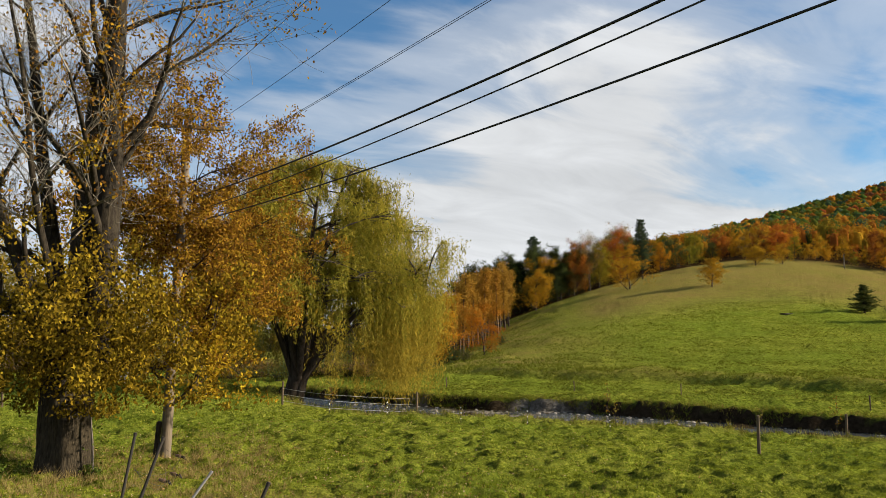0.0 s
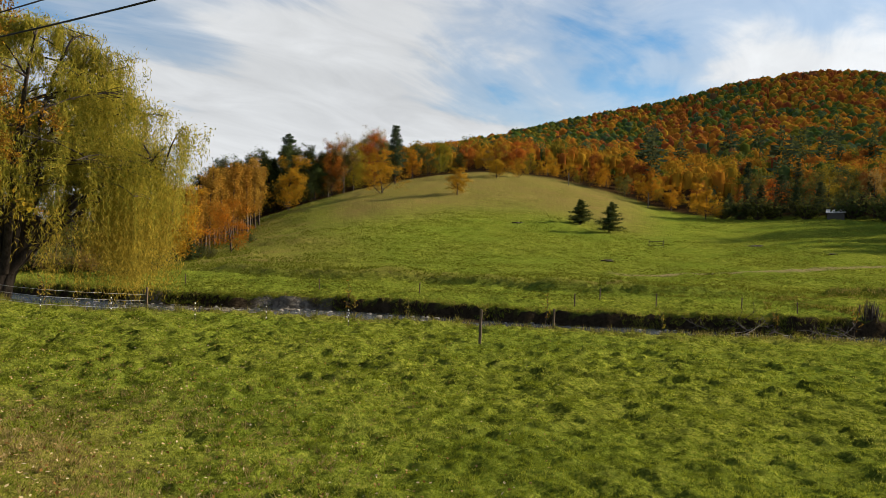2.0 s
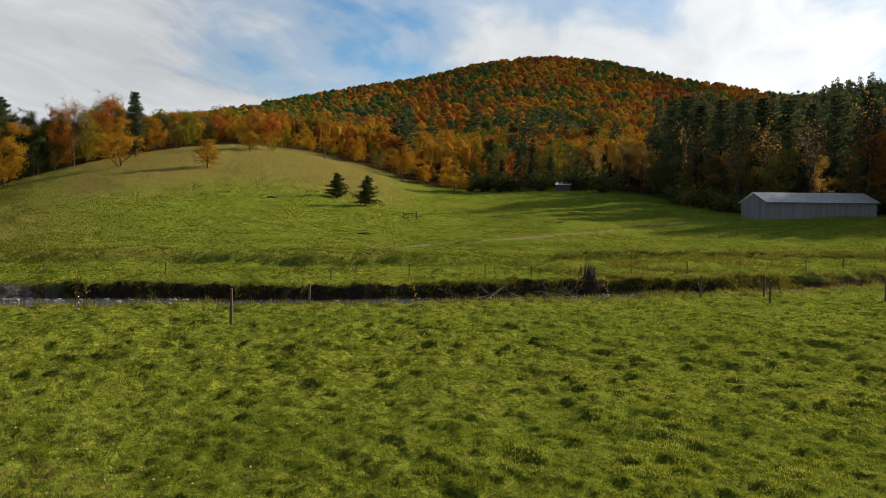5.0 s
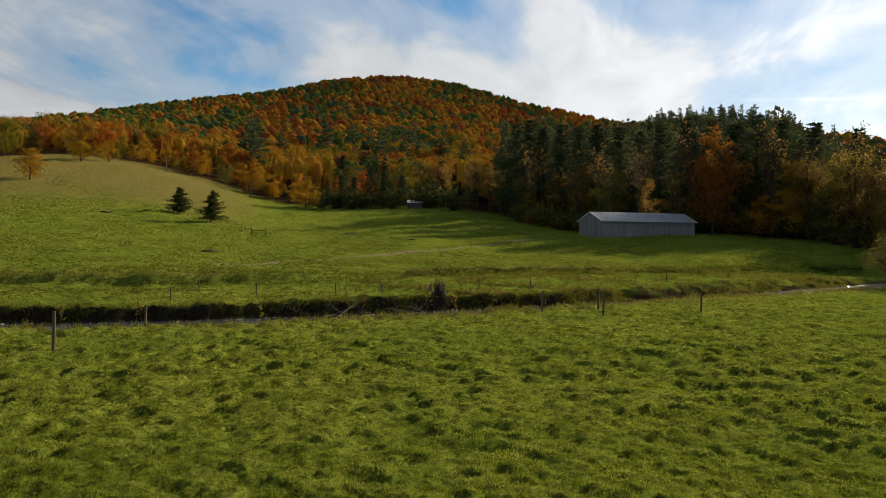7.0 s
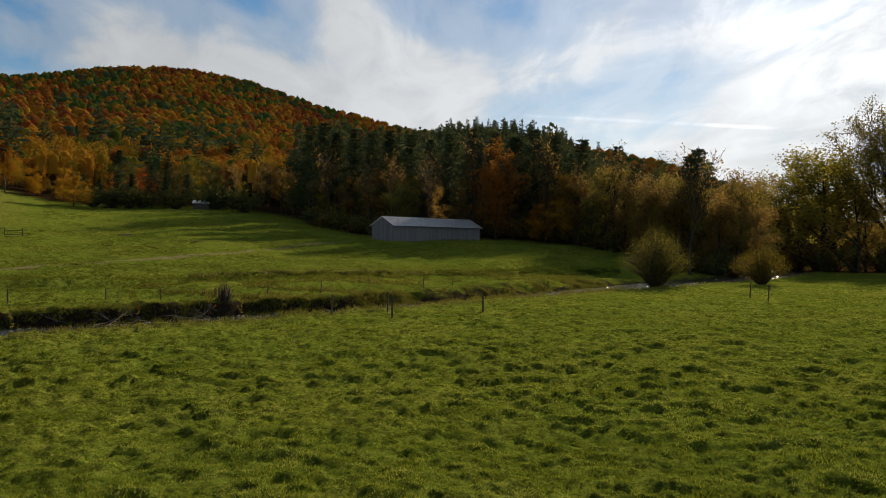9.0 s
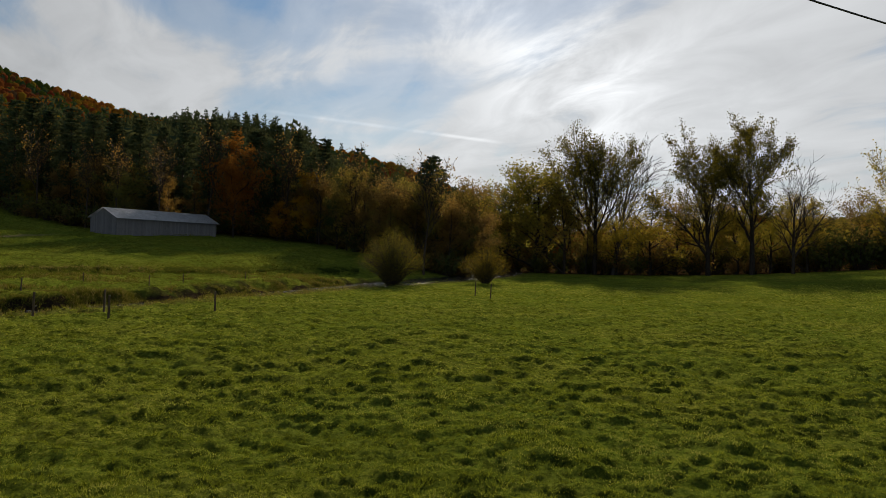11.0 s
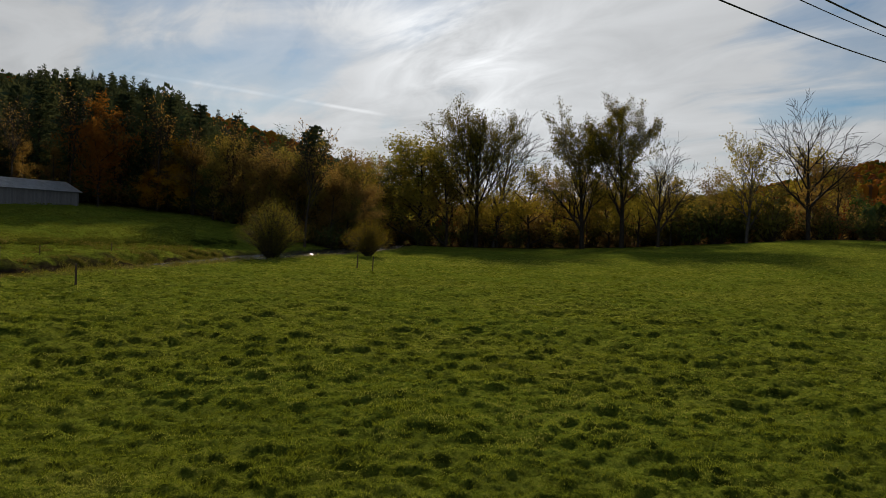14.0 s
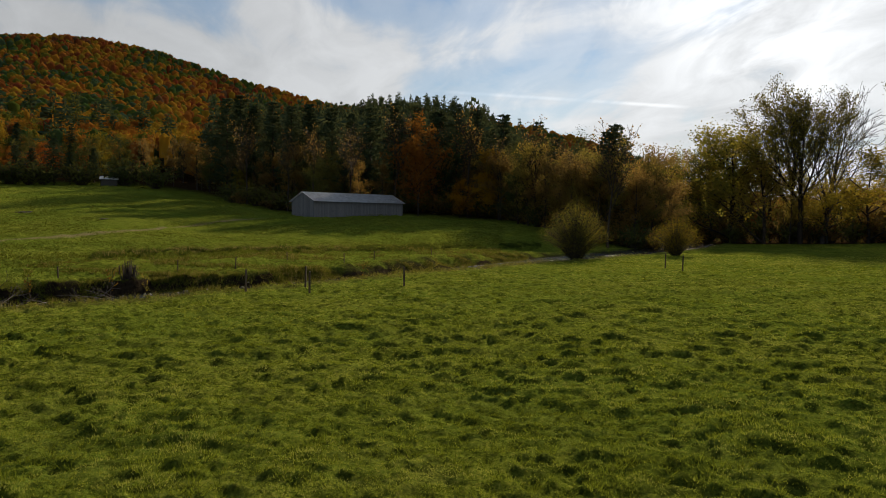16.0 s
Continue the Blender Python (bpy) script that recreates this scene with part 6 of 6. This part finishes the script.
# ---- creek: stones, driftwood, brush ----
def stones():
    rng = np.random.default_rng(80)
    bm = bmesh.new()
    bmesh.ops.create_icosphere(bm, subdivisions=1, radius=1)
    base = np.array([v.co for v in bm.verts])
    tri = np.array([[v.index for v in f.verts] for f in bm.faces])
    bm.free()
    vs, fs = [], []
    for k in range(420):
        x = rng.uniform(-7, 14) if k < 260 else rng.uniform(14, 75)
        y = float(curve(FAR_BANK, x)) - (rng.uniform(0.3, 7.0) if k < 260 else rng.uniform(0.2, 1.6))
        s = rng.uniform(0.05, 0.19) * rng.uniform(0.6, 1.2, 3) * np.array([1, 1, 0.6])
        z = max(float(ground(x, y)), WATER - 0.05)
        vs.append(base * s * rng.uniform(0.8, 1.2, (len(base), 1)) + np.array([x, y, z + s[2] * 0.3]))
        fs.append(tri + len(base) * k)
    tagged(new("creek_stones", mesh("creek_stones", np.concatenate(vs), np.concatenate(fs), STONE, False)), "grey stones on the creek's gravel bar", "stones", kind="stuff")


stones()


def driftwood():
    rng = np.random.default_rng(81)
    root = thing("driftwood_pile", Matrix(), "tangle of pale dead branches washed against the bank", "driftwood")
    for k in range(16):
        x = rng.uniform(28.5, 35)
        y = float(curve(FAR_BANK, x)) - rng.uniform(0.2, 2.0)
        p = np.array([x, y, WATER + 0.05])
        a = rng.uniform(-0.5, 0.5) + (3.14 if rng.random() < 0.5 else 0)
        d = np.array([math.cos(a), math.sin(a) * 0.6, rng.uniform(0.05, 0.45)])
        segs, tips = [], []
        grow(rng, p, d / np.linalg.norm(d), rng.uniform(1.2, 2.8), 0.035, 0, [(5, 0.12, 0.02, 4, 0.7, 0.4, 0.3), (3, 0.15, 0, 0, 0, 0, 0)], segs, tips)
        part("branch", mesh("branch", *tubes([(s, e, max(r0, 0.014), max(r1, 0.01)) for s, e, r0, r1 in segs], 5), PALE_BARK if k % 3 else BARK), root)


driftwood()


def brush_clump():
    """A stump of upright dead stems on the far bank."""
    rng = np.random.default_rng(82)
    segs = []
    for k in range(90):
        a, s = rng.uniform(0, 6.28), rng.uniform(0, 0.30)
        p = np.array([math.cos(a) * s, math.sin(a) * s, -0.3])
        tip = np.array([p[0] * 1.2 + rng.normal() * 0.13 + 0.05, p[1] * 1.2 + rng.normal() * 0.12, rng.uniform(0.7, 1.4)])
        segs += [(p, (p + tip) / 2, 0.034, 0.022), ((p + tip) / 2, tip, 0.022, 0.007)]
    root = thing("brush_stump", Matrix(), "dark stump with a sheaf of dead stems on the bank", "stump")
    part("stems", mesh("stems", *tubes(segs, 5), DARK_BARK), root)
    plant(root, 37.0, 30.35, 1.25, 0, 1.0, sink=0.2)


brush_clump()


def weed_stalks():
    rng = np.random.default_rng(83)
    made = []
    for k in range(4):
        segs, tips = [], []
        grow(rng, (0, 0, -0.1), (0.05, 0, 1), 1.7, 0.012, 0, [(7, 0.06, 0.0, 6, 0.6, 0.3, 0.4), (3, 0.12, 0.02, 0, 0, 0, 0)], segs, tips)
        segs = [(a, b, max(c, 0.008), max(d, 0.006)) for a, b, c, d in segs]
        t = np.array([p for p, _ in tips])
        v, f = leaves(rng, t[rng.integers(0, len(t), 40)] + rng.normal(size=(40, 3)) * 0.04, 0.09, 0.05)
        root = thing("weed_stalk", Matrix(), "thin tall weed stalk with few leaves by the creek", "weed")
        part("stem", mesh("stem", *tubes(segs, 4), BARK), root)
        tagged(part("leaf_tuft", mesh("leaf_tuft", v, f, (LIME, AUTUMN)[k % 2], False), root), kind="stuff")
        made.append(root)
    for k, (az, r, s) in enumerate(((23.5, 34.0, 0.75), (28.3, 34.8, 1.0), (37.0, 35.0, 0.85), (49.7, 40.5, 1.2), (52.0, 41.0, 1.1), (12.5, 33.5, 1.15), (13.2, 33.7, 0.8), (45.0, 38.3, 0.8), (17.5, 34.3, 0.7), (67.3, 47.5, 1.0), (73.0, 52.0, 1.0), (-8.6, 36.0, 0.9), (1.3, 33.0, 0.7))):
        x, y, _ = spot(az, r)
        plant(made[k % 4], x, y, s, k * 77, 1.0, "", "weed stalks by the creek", 0.0)


weed_stalks()


# ---- electric fence by the willow ----
def electric_fence():
    thin = mesh("fence_stake", *tubes([((0, 0, -0.15), (0, 0, 0.95), 0.012, 0.012)], 6), STEEL)
    bm = bmesh.new()
    bmesh.ops.create_cone(bm, cap_ends=True, segments=8, radius1=0.02, radius2=0.015, depth=0.05)
    bead = from_bm("insulator", bm, WHITE)
    spots = [(-9.0, 36.3), (-4.5, 34.6), (1.3, 32.3), (6.5, 32.0), (12.8, 31.8)]
    for az, r in spots:
        x, y, z = spot(az, r)
        root = thing("fence_stake", Matrix.Translation((x, y, z)), "thin steel fence stake with white insulators", "fence stake", "electric fence")
        part("rod", thin, root)
        for h in (0.4, 0.65, 0.88):
            part("insulator", bead, root, "white insulator").location = (0, -0.015, h)
    line = [(-12.6, 40.0)] + spots[:1] + [(-2.2, 37.2)]
    for (a0, r0), (a1, r1) in zip(line[:-1], line[1:]):
        p, q = spot(a0, r0), spot(a1, r1)
        for h in (0.45, 0.8, 1.1):
            wire("fence_wire", (p[0], p[1], p[2] + h), (q[0], q[1], q[2] + h), 0.03, 0.006, "thin pale electric fence wire", 1.0).data.materials[0] = PALE_WIRE


PALE_WIRE = make_plain("pale_fence_wire", (0.45, 0.45, 0.42), 0.5)
electric_fence()


# ---- stakes and gate handles on the roadside shoulder ----
def stakes():
    for (bx, by), (tx, ty, tz), r, mat, label in (((-4.55, 10.02), (-4.3, 10.13, 2.69), 0.022, STEEL, "dark leaning steel fence stake"), ((-4.46, 10.07), (-3.96, 10.26, 2.61), 0.024, STEEL, "dark leaning steel fence stake with a clip"),
                                                  ((-4.1, 10.2), (-3.34, 10.48, 2.1), 0.02, POST_GREY, "grey flat stake leaning far over"), ((-2.98, 10.7), (-2.6, 10.82, 1.87), 0.028, STEEL, "thick dark leaning steel stake")):
        z = float(ground(bx, by)) + float(noise_grid(bx, by))
        ax = Vector((tx, ty, tz)) - Vector((bx, by, z))
        foot = Vector((bx, by, z)) - ax * 0.12
        root = thing("fence_stake", Matrix.Translation(foot), label, "fence stake")
        end = Vector((tx, ty, tz)) - foot
        part("rod", mesh("rod", *tubes([((0, 0, 0), tuple(end), r, r * 0.95)], 8), mat), root)
        bm = bmesh.new()
        bmesh.ops.create_cone(bm, cap_ends=True, segments=8, radius1=r * 1.15, radius2=r * 1.1, depth=0.04, matrix=Matrix.Translation(end) @ end.to_track_quat("Z", "Y").to_matrix().to_4x4())
        part("cap", from_bm("cap", bm, mat), root)
        if "clip" in label:
            bm = box(bmesh.new(), (-0.05, -0.04, -0.03), (0.05, 0.04, 0.03), Matrix.Translation(end * 0.42), 0.01)
            part("clip", from_bm("clip", bm, POST_GREY), root, "grey plastic clip")


POST_GREY = make_plain("grey_plastic", (0.20, 0.20, 0.20), 0.5)
stakes()


def dead_stem():
    """A dead pale stem with a few vine leaves beside the old trunk."""
    rng = np.random.default_rng(91)
    root = thing("dead_stem", Matrix(), "pale dead stem with a few vine leaves beside the old trunk", "stem")
    segs = [((0, 0, -0.2), (-0.06, 0.02, 0.9), 0.035, 0.03), ((-0.06, 0.02, 0.9), (-0.16, 0.03, 1.75), 0.03, 0.018)]
    part("stem", mesh("stem", *tubes(segs, 7), PALE_BARK), root)
    c = np.column_stack([rng.normal(size=60) * 0.16, rng.normal(size=60) * 0.12, rng.uniform(0.05, 1.5, 60)])
    tagged(part("vine_leaves", mesh("vine_leaves", *leaves(rng, c, 0.09, 0.06), WEED, False), root), kind="stuff")
    plant(root, -9.25, 19.3, 1.0, 0, 1.0, sink=0.0)


dead_stem()


def gate_handles():
    """Sprung handles hanging on slack wires between the stakes and the pole."""
    pole = Vector((POLE.x, POLE.y, POLE.z))
    for at, h, far in (((-8.0, 22.2), 0.30, (-8.65, 22.55, 0.5)), ((-7.1, 19.4), 0.32, (-8.6, 22.55, 0.3)), ((-7.0, 18.4), 0.34, (-8.6, 22.55, 0.15))):
        z = float(ground(*at)) + h
        d = Vector((far[0] - at[0], far[1] - at[1], pole.z + far[2] - z)).normalized()
        m = Matrix.Translation((at[0], at[1], z)) @ Vector((1, -0.45, -0.18)).to_track_quat("X", "Z").to_matrix().to_4x4()
        # an insulated electric gate handle, filed under the strainer category
        root = thing("wire_strainer", m, "brown and black sprung gate handle on a slack wire", "wire strainer", "wire strainers")
        v, f = tubes([((-0.20, 0, 0), (-0.04, 0, 0), 0.045, 0.05), ((-0.04, 0, 0), (0.0, 0, 0), 0.05, 0.03)], 10)
        part("grip", mesh("grip", v, f, CERAMIC), root)
        v, f = tubes([((0, 0, 0), (0.10, 0, 0.02), 0.025, 0.04), ((0.10, 0, 0.02), (0.20, 0, -0.05), 0.035, 0.02)], 8)
        part("hook", mesh("hook", v, f, STEEL), root)
        wire("gate_wire", (at[0], at[1], z), (far[0], far[1], pole.z + far[2]), 0.04, 0.004, "thin slack gate wire", 1.0)
        wire("gate_wire", (at[0], at[1], z), (-4.3, 10.14, 1.9 + h), 0.25, 0.003, "thin slack gate wire", 1.0)
    ob = new("fence_post", post_mesh(1.3, 0.09))
    ob.matrix_world = Matrix.Translation((POLE.x - 0.27, POLE.y - 0.05, POLE.z)) @ pose(0, 0, 0, 0, 4, 0)
    ob.data.materials[0] = DARK_BARK
    tagged(ob, "dark old post beside the utility pole", "fence post")


gate_handles()


def hurdle():
    x, y, z = spot(36.3, 121.2)
    root = thing("hurdle", Matrix.Translation((x, y, z)) @ pose(0, 0, 0, 0, 0, -8), "small open metal hurdle standing on the pasture", "hurdle")
    for k in (-1.25, 1.25):
        part("upright", mesh("upright", *tubes([((k, 0, -0.2), (k, 0, 1.25), 0.05, 0.05)], 6), STEEL), root)
    for h in (0.35, 0.95):
        part("rail", mesh("rail", *tubes([((-1.25, 0, h), (1.25, 0, h), 0.04, 0.04)], 6), STEEL), root)


hurdle()


def mounds():
    rng = np.random.default_rng(84)
    for x, y, s in ((60.7, 126.5, 1.0), (53.4, 83.1, 0.8), (87.7, 92.9, 1.1), (56.7, 66.6, 0.7), (86.2, 76.8, 0.6)):
        bm = bmesh.new()
        bmesh.ops.create_icosphere(bm, subdivisions=2, radius=1)
        for v in bm.verts:
            v.co = Vector((v.co.x * s * 1.3, v.co.y * s * 0.8, v.co.z * s * 0.24)) * rng.uniform(0.65, 1.3)
        ob = new("earth_mound", from_bm("earth_mound", bm, EARTH))
        ob.location = (x, y, float(ground(x, y)))
        tagged(ob, "low dark mound of bare earth on the pasture", "mound", "earth mounds")


EARTH = make_plain("bare_earth", (0.030, 0.024, 0.014), 0.95, 0, 0.5, 3.0)
mounds()


def white_fence():
    x, y, z = spot(-25.3, 62)
    root = thing("plank_fence", Matrix.Translation((x, y, z)) @ pose(0, 0, 0, 0, 0, 12), "short white plank fence by the creek", "fence")
    for k in range(3):
        part("post", from_bm("post", box(bmesh.new(), (-1.6 + k * 1.6 - 0.06, 0, -0.3), (-1.6 + k * 1.6 + 0.06, 0.1, 0.75), bevel=0.01), WHITE), root)
    for h in (0.25, 0.55):
        part("plank", from_bm("plank", box(bmesh.new(), (-1.75, -0.03, h), (1.75, -0.002, h + 0.15), bevel=0.005), WHITE), root)


white_fence()
